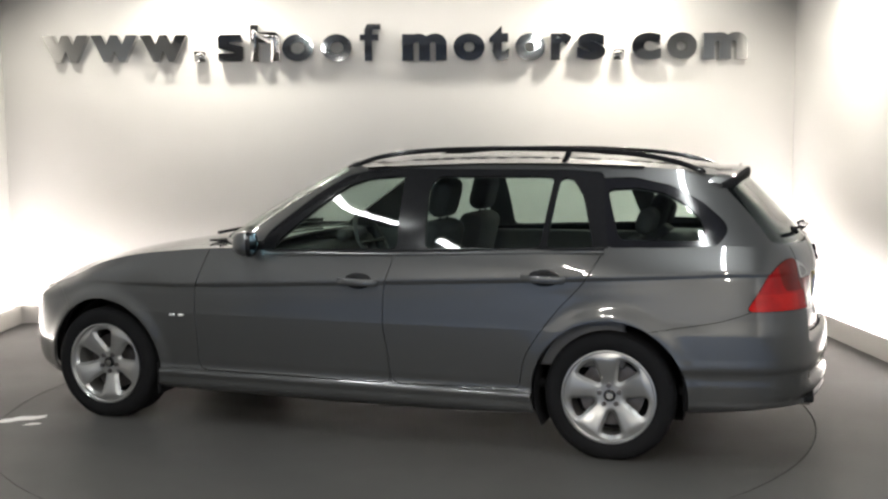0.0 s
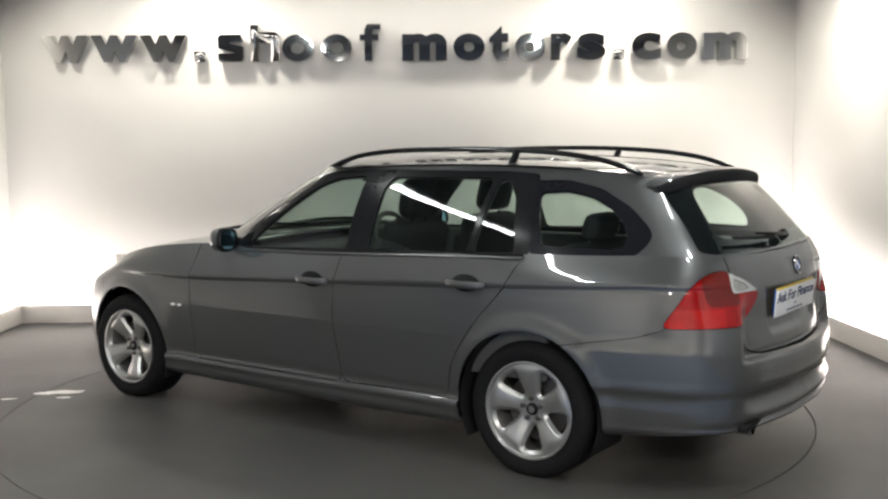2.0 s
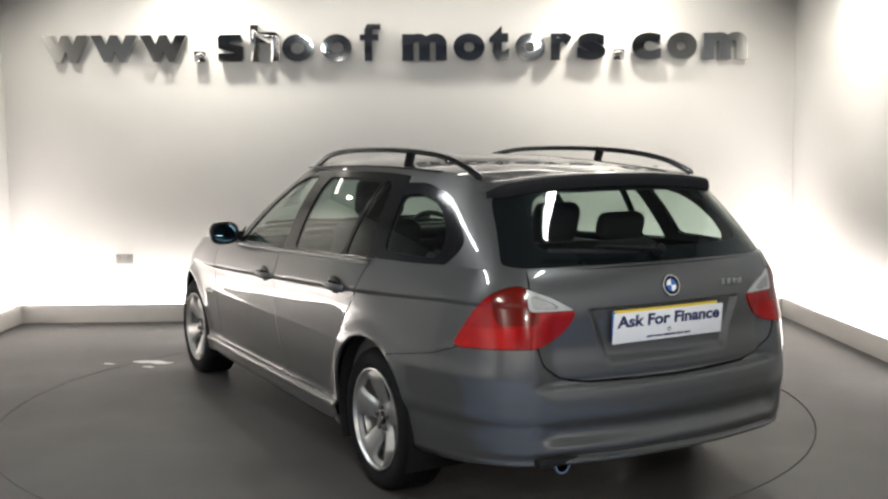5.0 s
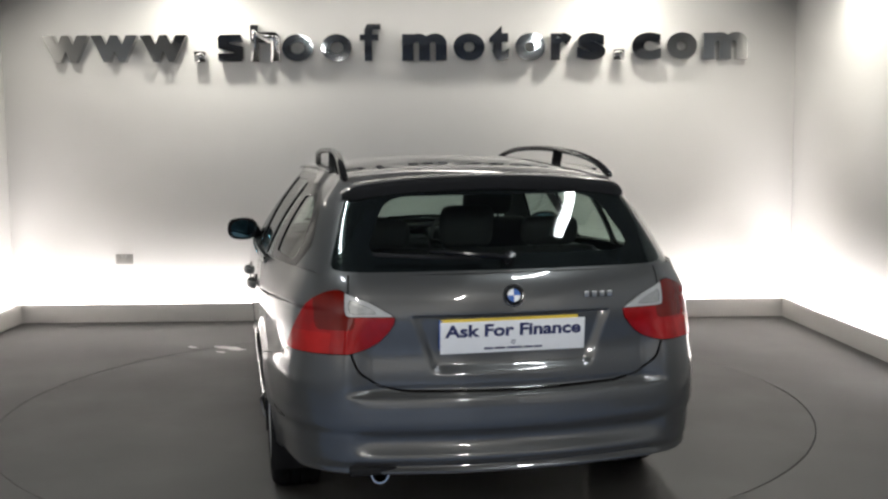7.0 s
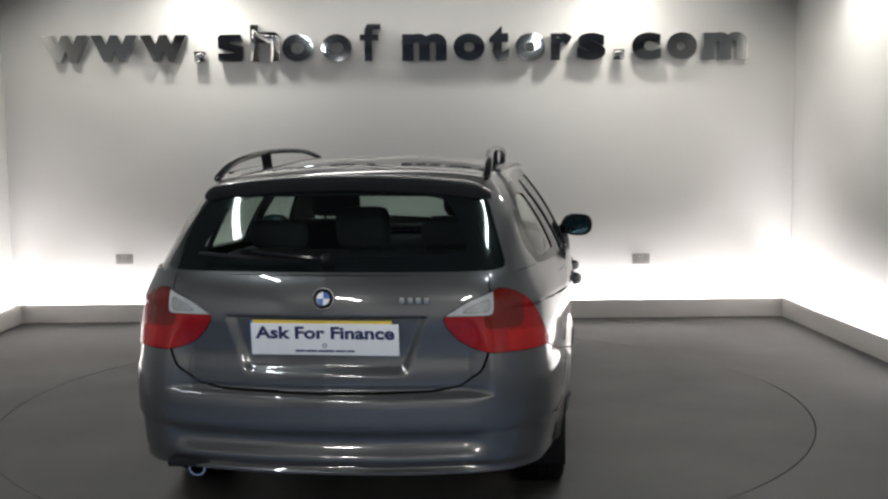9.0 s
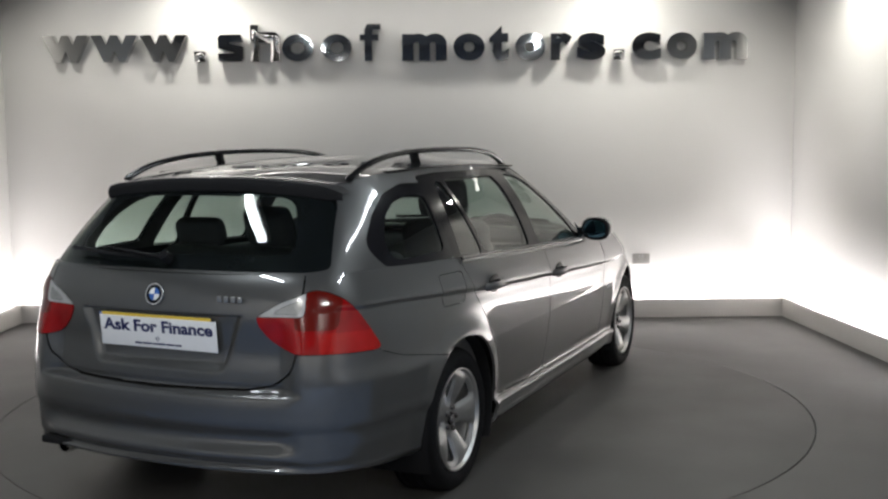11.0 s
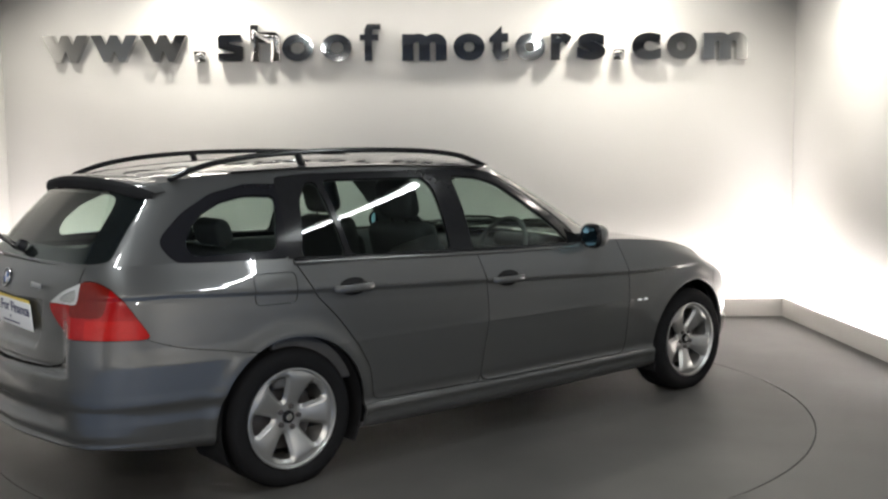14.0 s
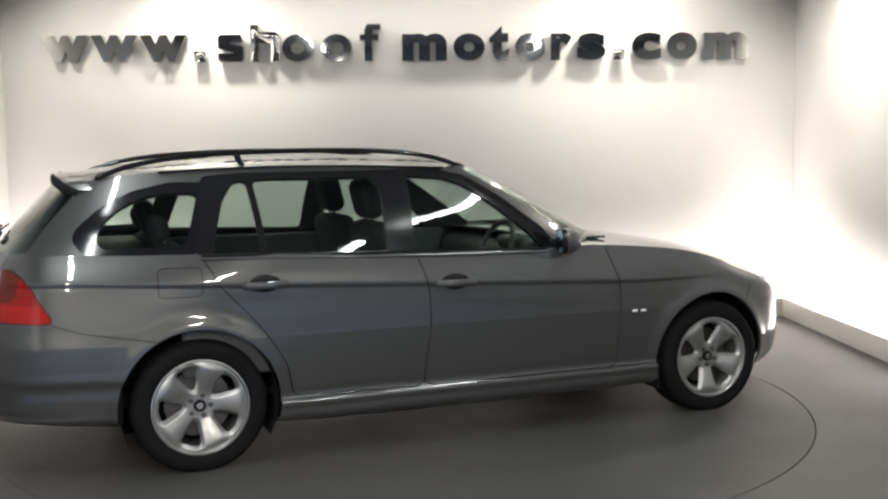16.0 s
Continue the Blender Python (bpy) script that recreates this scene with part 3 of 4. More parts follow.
for faces_, sgn in ((left_body, 1), (right_body, -1)):
    wing, quarter = LOW.cut(faces_, lambda x, y, z, s, w: -x)
    LOW.panel("front_wing", wing, M_PAINT, CAR, "grey painted front wing", (sgn,))
    LOW.panel("rear_quarter", quarter, M_PAINT, CAR, "grey painted rear quarter panel", (sgn,))
LOW.panel("fuel_flap", flap, M_PAINT, CAR, "painted fuel filler flap", (-1,))
LOW.panel("rear_bumper", PIECES["bump"], M_PAINT, CAR, "grey painted rear bumper with a step along it", (1, -1))
GATE_OB = LOW.panel("tailgate", PIECES["gate"], M_PAINT, CAR, "grey painted tailgate with a recess for the plate", (1, -1))
LOW.panel("front_bumper", PIECES["nose"], M_PAINT, CAR, "grey painted front bumper", (1, -1))
DOORS = {}
for sgn in (1, -1):
    LOW.panel("sill", PIECES["sill"], M_PAINT, CAR, "painted sill below the doors", (sgn,))
    DOORS[sgn, 1] = LOW.panel("front_door", PIECES["door1"], M_PAINT, CAR, "grey painted front door, shut", (sgn,))
    DOORS[sgn, 2] = LOW.panel("rear_door", PIECES["door2"], M_PAINT, CAR, "grey painted rear door, shut", (sgn,))
    clear, red = LOW.cut(PIECES["lamp"], poly_s(CLEAR, 1), 0.001)
    dark, red2 = LOW.cut(red, lambda x, y, z, s, w: inside([(.60, .80), (.60, 1.0), (.84, 1.0), (.78, .80)], s, w, 1), 0.0)
    stop, red2 = LOW.cut(red2, lambda x, y, z, s, w: inside([(.70, .60), (.70, .79), (1.2, .79), (1.2, .60)], s, w, 0), 0.0)
    tail = LOW.panel("tail_lamp", red2, M_RED, CAR, "red plastic tail lamp", (sgn,), -0.004, 0.03)
    LOW.panel("stop_lens", stop, M_REDBRIGHT, tail, "bright red stop light lens", (sgn,), -0.004, 0.0)
    LOW.panel("indicator_lens", dark, M_REDDARK, tail, "dark red upper lens", (sgn,), -0.004, 0.0)
    inner, edge = LOW.cut(clear, poly_s(CLEAR_INNER, 1), 0.0005)
    LOW.panel("reversing_lens", edge, M_FROST, tail, "clear reversing light lens", (sgn,), -0.004, 0.02)
    LOW.panel("reflector", inner, M_CLEAR, tail, "silvered reflector behind the clear lens", (sgn,), -0.001, 0.0)


# inner lining, which closes the gaps and the cabin's lower half
def lining():
    x, y, z, px, py = LOW_GRID
    keep = [i for i in range(0, len(x), 3)]
    rows = list(range(4, z.shape[1], 4)) + [z.shape[1] - 1]
    P = []
    for i in keep:
        for j in rows:
            k = 0.045
            r = max(abs(py[i, j]), 1e-3)
            P.append((px[i, j] - k * (1 if px[i, j] > 1.6 else -1 if px[i, j] < -1.9 else 0), max(py[i, j] - k, 0), z[i, j] - 0.004))
    S = Skin(P, [(0, 0)] * len(P))
    f = grid_faces(len(keep), len(rows))
    f = S.cut(f, lambda x, y, z, s, w: np.hypot(x - AXLE, z - WHEEL_Z) - .36)[1]
    f = S.cut(f, lambda x, y, z, s, w: np.hypot(x + AXLE, z - WHEEL_Z) - .36)[1]
    S.panel("inner_lining", f, M_SHADE, CAR, "black inner lining", (1, -1), 0, 0)


lining()

# ---- bonnet ----
bonnet_mid = curve((.4, .8, 1.2, 1.6, 1.9, 2.05, 2.14), (.98, .968, .934, .866, .785, .722, .66))


def bonnet():
    x, y, z, px, py = LOW_GRID
    cols = [i for i in range(len(x)) if x[i] > .45]
    m = 22
    P = []
    for i in cols:
        xe, ye, ze = px[i, -1], py[i, -1], z[i, -1]
        zm = float(bonnet_mid(xe))
        for j in range(m):
            t = j / (m - 1)
            P.append((xe, ye * (1 - t), ze + (max(zm, ze + .002) - ze) * (1 - (1 - t) ** 2.4)))
    S = Skin(P, [(0, 0)] * len(P))
    f = grid_faces(len(cols), m)
    top, rim = S.cut(f, lambda x, y, z, s, w: np.maximum(y - (.70 - .10 * step(1.0, 1.9, x)), x - 2.02), 0.002)
    S.panel("bonnet", top, M_PAINT, CAR, "grey painted bonnet", (1, -1))
    S.panel("wing_top", rim, M_PAINT, CAR, "painted top of the front wings", (1, -1))


bonnet()

# ---- cabin: glass, pillars, roof ----
BASE = [(.88, 0, .985), (.85, .35, .982), (.74, .62, .972), (.56, .79, .955), (.33, .858, .944), (-.10, .866, .950), (-.60, .866, .965), (-1.10, .857, .981), (-1.50, .826, .992),
        (-1.83, .768, 1.0), (-2.02, .705, .997), (-2.12, .632, .993), (-2.18, .5, .993), (-2.212, .25, .994), (-2.225, 0, .995)]
TOP = [(.13, 0, 1.392), (.11, .30, 1.386), (.05, .50, 1.368), (-.03, .578, 1.350), (-.16, .603, 1.352), (-.40, .617, 1.362), (-.75, .622, 1.370), (-1.10, .610, 1.368), (-1.42, .590, 1.358),
       (-1.66, .570, 1.340), (-1.78, .548, 1.322), (-1.85, .512, 1.312), (-1.880, .42, 1.322), (-1.896, .22, 1.332), (-1.900, 0, 1.336)]
roof_mid = curve((.13, -.1, -.4, -.8, -1.3, -1.7, -1.9), (1.392, 1.410, 1.420, 1.422, 1.406, 1.372, 1.340))


def upper_skin():
    a, b = smooth_path(BASE, 20), smooth_path(TOP, 20)
    n, m = len(a), 30
    tt = np.linspace(0, len(BASE) - 1, n)
    nx, ny = np.gradient(a[:, 1]), -np.gradient(a[:, 0])
    ln = np.hypot(nx, ny)
    nx, ny = nx / ln, ny / ln
    fl = np.where(nx * (a[:, 0] + .5) + ny * a[:, 1] < 0, -1, 1)
    nx, ny = nx * fl, ny * fl
    v = np.linspace(0, 1, m)
    bulge = curve((0, 3, 5, 9, 11, 14), (.022, .02, .026, .020, .012, .010))(tt)
    P = a[:, None] * (1 - v[None, :, None]) + b[:, None] * v[None, :, None]
    q = bulge[:, None] * np.sin(math.pi * v)[None]
    P[:, :, 0] += nx[:, None] * q
    P[:, :, 1] += ny[:, None] * q
    P[0, :, 1] = 0
    P[-1, :, 1] = 0
    flat = np.stack([np.broadcast_to(tt[:, None], (n, m)), np.broadcast_to(v, (n, m))], -1)
    return Skin(P.reshape(-1, 3), flat.reshape(-1, 2)), grid_faces(n, m), b


UP, UP_FACES, TOP_LINE = upper_skin()
GLASS_F = [(.345, .948), (.28, 1.03), (.13, 1.165), (-.01, 1.27), (-.12, 1.305), (-.315, 1.318), (-.345, .966)]
GLASS_R = [(-.485, .970), (-.465, 1.27), (-.50, 1.316), (-1.02, 1.316), (-1.085, 1.312), (-1.055, .986)]
GLASS_V = [(-1.085, .986), (-1.115, 1.311), (-1.175, 1.306), (-1.235, 1.225), (-1.305, .993)]
GLASS_Q = [(-1.42, 1.028), (-1.345, 1.255), (-1.48, 1.262), (-1.60, 1.238), (-1.70, 1.19), (-1.775, 1.12), (-1.80, 1.06), (-1.775, 1.022)]
DLO = [(.47, .90), (.385, 1.04), (.185, 1.212), (.02, 1.316), (-.12, 1.345), (-.36, 1.350), (-1.12, 1.346), (-1.316, 1.334), (-1.388, .90)]
DLO_Q = [(-1.368, .990), (-1.296, 1.305), (-1.46, 1.308), (-1.63, 1.272), (-1.78, 1.195), (-1.875, 1.115), (-1.90, 1.075), (-1.875, 1.025), (-1.835, .992)]


def flank(poly, rounds=2, grow=0.0):
    return lambda x, y, z, s, w: np.where((s > 2.5) & (s < 10.6), inside(poly, x, z, rounds) - grow, 1.0)


def build_cabin():
    S = UP
    screen, f = S.cut(UP_FACES, lambda x, y, z, s, w: np.maximum(s - 2.62, np.abs(w - .5) - .47), 0.0)
    back, f = S.cut(f, lambda x, y, z, s, w: np.where(s > 9.7, inside([(-.2, 1.003), (.60, 1.003), (.652, 1.012), (.645, 1.04), (.578, 1.235), (.556, 1.268), (.50, 1.295), (.4, 1.314), (-.2, 1.332)], y, z, 1), 1.0), 0.0)
    frame_, f = S.cut(f, flank(DLO, 1), 0.0)
    frame_q, f = S.cut(f, flank(DLO_Q, 1), 0.0)
    panes = {}
    for key, poly in (("f", GLASS_F), ("r", GLASS_R), ("v", GLASS_V)):
        panes[key], frame_ = S.cut(frame_, flank(poly, 1), 0.0)
    panes["q"], frame_q = S.cut(frame_q, flank(GLASS_Q, 1), 0.0)
    S.panel("windscreen", screen, M_GLASS, CAR, "tinted glass windscreen", (1, -1), 0.002, 0)
    rear_glass = S.panel("rear_window", back, M_GLASS, GATE_OB, "tinted glass rear window", (1, -1), 0.002, 0)
    S.panel("black_glass_border", S.cut(back, lambda x, y, z, s, w: -inside([(-.7, 1.060), (.47, 1.060), (.515, 1.085), (.435, 1.245), (.37, 1.272), (-.7, 1.284)], y, z, 2), 0.0)[0],
            M_GLOSS, rear_glass, "black printed border of the glass", (1, -1), 0.006, 0)
    for sgn in (1, -1):
        S.panel("pillars_and_roof_frame", f, M_PAINT, CAR, "grey painted pillars and roof frame", (sgn,))
        S.panel("window_frame", frame_, M_BLACK, CAR, "black window frame and pillar trim", (sgn,), 0.003)
        S.panel("quarter_window_frame", frame_q, M_GLOSS, CAR, "black surround of the rear quarter window", (sgn,), 0.002)
        S.panel("door_window", panes["f"], M_GLASS, DOORS[sgn, 1], "tinted glass", (sgn,), 0.009, 0)
        S.panel("door_window", panes["r"], M_GLASS, DOORS[sgn, 2], "tinted glass", (sgn,), 0.009, 0)
        S.panel("vent_window", panes["v"], M_GLASS, DOORS[sgn, 2], "tinted glass", (sgn,), 0.009, 0)
        S.panel("quarter_window", panes["q"], M_GLASS, CAR, "tinted glass rear quarter window", (sgn,), 0.007, 0)
    # inside faces of the pillars
    S.panel("pillar_lining", f + frame_ + frame_q, M_TRIM, CAR, "dark grey pillar lining", (1, -1), 0.022, 0)


build_cabin()


def roof():
    m = 20
    P = []
    for xe, ye, ze in TOP_LINE:
        zm = float(roof_mid(xe))
        for j in range(m):
            t = j / (m - 1)
            P.append((xe, ye * (1 - t), ze + (max(zm, ze + .001) - ze) * (1 - (1 - t) ** 2.3)))
    S = Skin(P, [(0, 0)] * len(P))
    f = grid_faces(len(TOP_LINE), m)
    S.panel("roof", f, M_PAINT, CAR, "grey painted roof", (1, -1), 0, 0)
    S.panel("headliner", f, M_HEADLINER, CAR, "light grey headliner", (1, -1), 0.03, 0)


roof()


# ---- wheels ----
def rim_skin(phase):
    nr, na = 30, 200
    P, F = [], []
    rr, tt = np.meshgrid(.012 + (.208 - .012) * np.arange(nr) / (nr - 1), 2 * math.pi * np.arange(na + 1) / na)
    bevel = .015 * step(.017, -.003, spoke_gap((rr * np.cos(tt)).ravel(), (rr * np.sin(tt)).ravel(), phase)).reshape(rr.shape)
    for a in range(na + 1):
        t = 2 * math.pi * a / na
        for k in range(nr):
            r = .012 + (.208 - .012) * k / (nr - 1)
            lobe = math.cos(5 * t - 5 * radians(phase))
            y = .010 - .034 * step(.20, .04, r) + .007 * lobe * step(.05, .12, r) * step(.205, .17, r) - .004 * step(.19, .208, r)
            P.append((r * math.cos(t), 1.0 + float(y) - float(bevel[a, k]), r * math.sin(t)))
            F.append((r, t))
    return Skin(P, F), grid_faces(na + 1, nr)


def wheel(x, sgn, phase):
    m = pose(x, 0, HUB_Z)
    turn = pose(0, 0, 0, 0, 0, 0 if sgn > 0 else 180)
    bm = bmesh.new()
    w0, w1 = .66, .862
    prof = [(.212, w1 - .022), (.222, w1 - .008), (.232, w1 - .003), (.262, w1 + .004), (.285, w1 - .002), (.300, w1 - .016), (.306, w1 - .034)]
    for g in (.045, .085, .125, .160):
        y = w1 - g
        prof += [(.3075, y + .004), (.3075, y - .022), (.301, y - .024), (.301, y - .030), (.3075, y - .032)]
    prof += [(.300, w0 + .012), (.28, w0), (.23, w0 + .006), (.212, w0 + .02)]
    lathe(bm, prof, 72, "y", m)
    for v in bm.verts:      # the tyre stands flat on the ground
        if v.co.z < 0.001:
            v.co.z = 0.001
    wob = part("wheel", bm, M_RUBBER, CAR, "alloy wheel with a black road tyre")
    bm = bmesh.new()
    lathe(bm, [(.213, w1 - .02), (.2205, w1 - .008), (.220, w1 - .002), (.214, w1 - .001), (.209, w1 - .008), (.204, w1 - .030), (.192, w1 - .06), (.190, w0 + .02), (.212, w0 + .01)], 72, "y", m)
    part("rim", bm, M_ALLOY, wob, "silver painted alloy rim")
    S, f = rim_skin(phase)
    holes, f = S.cut(f, lambda X, Y, Z, r, t: spoke_gap(X, Z, phase))
    S.pos = [(px + x, py - 1.0 + w1 - .022, pz + HUB_Z) for px, py, pz in S.pos]
    face = S.panel("spokes", f, M_ALLOY, wob, "silver five-spoke wheel face", (1,), 0, 0.028)
    bm = bmesh.new()
    lathe(bm, [(0, w1 - .034), (.020, w1 - .034), (.026, w1 - .036), (.029, w1 - .042), (.029, w1 - .06)], 32, "y", m)
    part("wheel_cap", bm, M_GLOSS, wob, "black centre cap with a plain round badge")
    bm = bmesh.new()
    lathe(bm, [(0, w1 - .0325), (.015, w1 - .0325), (.017, w1 - .0345)], 24, "y", m)
    part("cap_badge", bm, M_CHROME, wob)
    for k in range(5):
        a = radians(phase + 72 * k)
        bm = bmesh.new()
        lathe(bm, [(0, w1 - .030), (.007, w1 - .030), (.008, w1 - .034), (.0115, w1 - .034), (.0115, w1 - .0335), (.012, w1 - .05)], 14, "y", m @ pose(.048 * math.cos(a), 0, .048 * math.sin(a)))
        part("wheel_bolt", bm, M_DISC, wob)
    bm = bmesh.new()
    lathe(bm, [(.05, w1 - .10), (.152, w1 - .10), (.152, w1 - .118), (.05, w1 - .118)], 40, "y", m)
    part("brake_disc", bm, M_DISC, wob, "grey iron brake disc")
    bm = bmesh.new()
    lathe(bm, [(0, w0 + .03), (.20, w0 + .03)], 40, "y", m)
    part("wheel_back", bm, M_SHADE, wob)
    if sgn < 0:
        for o in (wob, *wob.children):
            o.data.transform(Matrix.Translation((x, 0, 0)) @ turn @ Matrix.Translation((-x, 0, 0)))
    return wob


def spoke_gap(X, Z, phase):
    """Below zero in the five openings between the spokes."""
    best = np.full(np.shape(X), 1.0)
    for k in range(5):
        a = radians(phase + 36 + 72 * k)
        u, v = X * math.cos(a) + Z * math.sin(a), -X * math.sin(a) + Z * math.cos(a)
        best = np.minimum(best, inside([(.076, -.009), (.110, -.023), (.166, -.047), (.177, -.044), (.184, -.022), (.186, 0), (.184, .022), (.177, .044), (.166, .047), (.110, .023), (.076, .009)], u, v, 1))
    return best


for wx, sgn, phase in ((AXLE, 1, 120), (AXLE, -1, 128), (-AXLE, 1, 86), (-AXLE, -1, 106)):
    wheel(wx, sgn, phase)


def wheel_well(x, sgn):
    bm = bmesh.new()
    R, n = .352, 40
    rows = []
    for k in range(n + 1):
        a = radians(-28 + 236 * k / n)
        rows.append([bm.verts.new((x + R * math.cos(a), sgn * y, max(WHEEL_Z + R * math.sin(a), .14))) for y in (.872 if x < 0 or math.cos(a) < .2 else .72, .715, .58)])
    for a, b in zip(rows, rows[1:]):
        for j in range(2):
            bm.faces.new([a[j], a[j + 1], b[j + 1], b[j]])
    bm.faces.new([r[2] for r in rows])
    part("wheel_well", bm, M_SHADE, CAR, "black plastic wheel arch liner")


for wx in (AXLE, -AXLE):
    for sgn in (1, -1):
        wheel_well(wx, sgn)

bm = bmesh.new()
box(bm, 0, 0, .235, 2.0, 1.58, .09, .03)
box(bm, -1.9, 0, .33, .55, 1.25, .10, .04)
box(bm, 1.70, 0, .26, .40, 1.10, .12, .04)
box(bm, 0, 0, .30, 3.6, 1.10, .10, .03)
part("underbody", bm, M_SHADE, CAR, "black underbody")

# ---- roof rails, spoiler ----
for sgn in (1, -1):
    def rail_y(x):
        return sgn * (.535 + .022 * float(step(-1.2, -1.75, x)) - .02 * float(step(-.3, .05, x)))
    path = smooth_path([(.06, 1.350), (-.04, 1.385), (-.18, 1.418), (-.42, 1.440), (-.80, 1.446), (-1.15, 1.438), (-1.42, 1.418), (-1.62, 1.384), (-1.78, 1.330)], 8)
    bm = bmesh.new()
    sweep(bm, [(x, rail_y(x), z) for x, z in path], .034, .026, 10, Vector((0, 0, 1)), .5)
    rail = part("roof_rail", bm, M_BLACK, CAR, "black raised roof rail")
    bm = bmesh.new()
    sweep(bm, [(-1.10, rail_y(-1.12), 1.375), (-1.12, rail_y(-1.12), 1.41), (-1.13, rail_y(-1.12), 1.438)], .05, .030, 10, Vector((1, 0, 0)))
    part("rail_post", bm, M_BLACK, rail)
    bm = bmesh.new()
    sweep(bm, [(x, sgn * (.618 - .016 * abs(x + .7) ** 1.5 * (3.0 if x < -.7 else .8)), z) for x, z in smooth_path([(-.10, 1.354), (-.4, 1.364), (-.8, 1.372), (-1.2, 1.366), (-1.5, 1.354)], 6)], .03, .010, 8)
    part("roof_moulding", bm, M_BLACK, CAR, "black moulding along the roof edge")


def spoiler():
    prof = [(-1.74, 1.352), (-1.85, 1.354), (-1.920, 1.350), (-1.944, 1.344), (-1.952, 1.335), (-1.955, 1.318), (-1.951, 1.294), (-1.938, 1.282), (-1.86, 1.288)]
    n = 48

    def rows(bm, which):
        out = []
        for k in range(n + 1):
            q = -1 + 2 * k / n
            e = max(0.0, (abs(q) - .88) / .12)
            row = []
            for x, z in [prof[i] for i in which]:
                xx = x + .044 * q * q + .05 * e * e
                zz = z - .042 * abs(q) ** 2.2 - .006 * e * e
                zz = zz + (1.312 - z) * .55 * e * e
                row.append(bm.verts.new((xx, q * .580, zz)))
            out.append(row)
        for a, b in zip(out, out[1:]):
            for j in range(len(which) - 1):
                bm.faces.new([a[j], a[j + 1], b[j + 1], b[j]])
        return out
    bm = bmesh.new()
    rows(bm, [0, 1, 2, 3])
    bmesh.ops.recalc_face_normals(bm, faces=bm.faces)
    ob = part("roof_spoiler", bm, M_PAINT, CAR, "grey painted spoiler over the rear window")
    # painted faces turned to the dark floor, their darkness given as matt black
    bm = bmesh.new()
    r = rows(bm, [3, 4, 5, 6, 7, 8, 0])
    bmesh.ops.recalc_face_normals(bm, faces=bm.faces)
    part("spoiler_underside", bm, M_SHADE, ob, "spoiler's rear face and underside, blackened for their dark reflection")


spoiler()


# ---- mirrors, handles, side repeaters ----
def door_mirror(sgn):
    bm = bmesh.new()
    bmesh.ops.create_uvsphere(bm, u_segments=28, v_segments=18, radius=1.0)
    for v in bm.verts:
        x, y, z = v.co
        sq = lambda c, p: math.copysign(abs(c) ** p, c)
        bx = sq(x, .8) * (.085 if x > 0 else .018)
        v.co = (.425 + bx - .02 * y, sgn * (.938 + .092 * sq(y, .78)), .982 + (.070 - .012 * (1 - y) / 2) * sq(z, .78) + .004 * y)
    if sgn < 0:
        bmesh.ops.reverse_faces(bm, faces=bm.faces)
    ob = part("door_mirror", bm, M_PAINT, DOORS[sgn, 1], "grey painted mirror shell")
    bm = bmesh.new()
    lathe(bm, [(0, 0.0), (.94, 0.0), (1.0, .004)], 32, "z")
    for v in bm.verts:
        x, y, z = v.co
        sq = lambda c, p: math.copysign(abs(c) ** p, c)
        v.co = (.4025 - z - .02 * x, sgn * (.941 + .078 * sq(x, .8)), .982 + .056 * sq(y, .8))
    bmesh.ops.recalc_face_normals(bm, faces=bm.faces)
    part("mirror_glass", bm, M_MIRROR, DOORS[sgn, 1], "bluish mirror glass")
    bm = bmesh.new()
    lathe(bm, [(.90, -.002), (1.10, -.004), (1.22, .004), (1.27, .020), (1.20, .020), (.90, .004)], 36, "z")
    for v in bm.verts:
        x, y, z = v.co
        sq = lambda c, p: math.copysign(abs(c) ** p, c)
        v.co = (.4015 + z - .02 * x, sgn * (.940 + .075 * sq(x, .8)), .982 + .055 * sq(y, .8))
    bmesh.ops.recalc_face_normals(bm, faces=bm.faces)
    part("mirror_bezel", bm, M_BLACK, DOORS[sgn, 1], "black bezel round the mirror glass")
    bm = bmesh.new()
    sweep(bm, [(.45, sgn * .84, .945), (.445, sgn * .87, .942), (.44, sgn * .90, .945)], .07, .03, 10)
    box(bm, .44, sgn * .846, .965, .11, .02, .05, .008)
    part("mirror_foot", bm, M_BLACK, DOORS[sgn, 1], "black mirror foot")
    bm = bmesh.new()
    for v in [bm.verts.new(p) for p in ((.46, sgn * .858, .945), (.32, sgn * .872, .945), (.30, sgn * .845, 1.03), (.46, sgn * .858, .955))]:
        pass
    bm.faces.new(list(bm.verts))
    bmesh.ops.solidify(bm, geom=bm.faces[:], thickness=.012)
    part("mirror_base_trim", bm, M_BLACK, DOORS[sgn, 1], "black triangle at the window corner")


def door_handle(x, z, sgn, door):
    # the shade in the body-coloured hollow, put in as a black oval
    bm = bmesh.new()
    bmesh.ops.create_uvsphere(bm, u_segments=28, v_segments=12, radius=1.0)
    for v in bm.verts:
        v.co = (x - .005 + .074 * v.co.x, sgn * (.9085 + .005 * v.co.y), z + .006 + .040 * v.co.z)
    if sgn < 0:
        bmesh.ops.reverse_faces(bm, faces=bm.faces)
    part("handle_cup", bm, M_BLACK, door, "black oval for the shade in the handle's hollow")
    bm = bmesh.new()
    path = smooth_path([(x + .105, .905, z), (x + .085, .917, z), (x + .04, .934, z + .001), (x - .03, .938, z + .001), (x - .08, .926, z), (x - .105, .905, z)], 6)
    sweep(bm, [(a, sgn * b, c) for a, b, c in path], .034, .016, 12, Vector((0, 1, 0)), .6)
    part("handle", bm, M_PAINT, door, "grey painted pull handle")


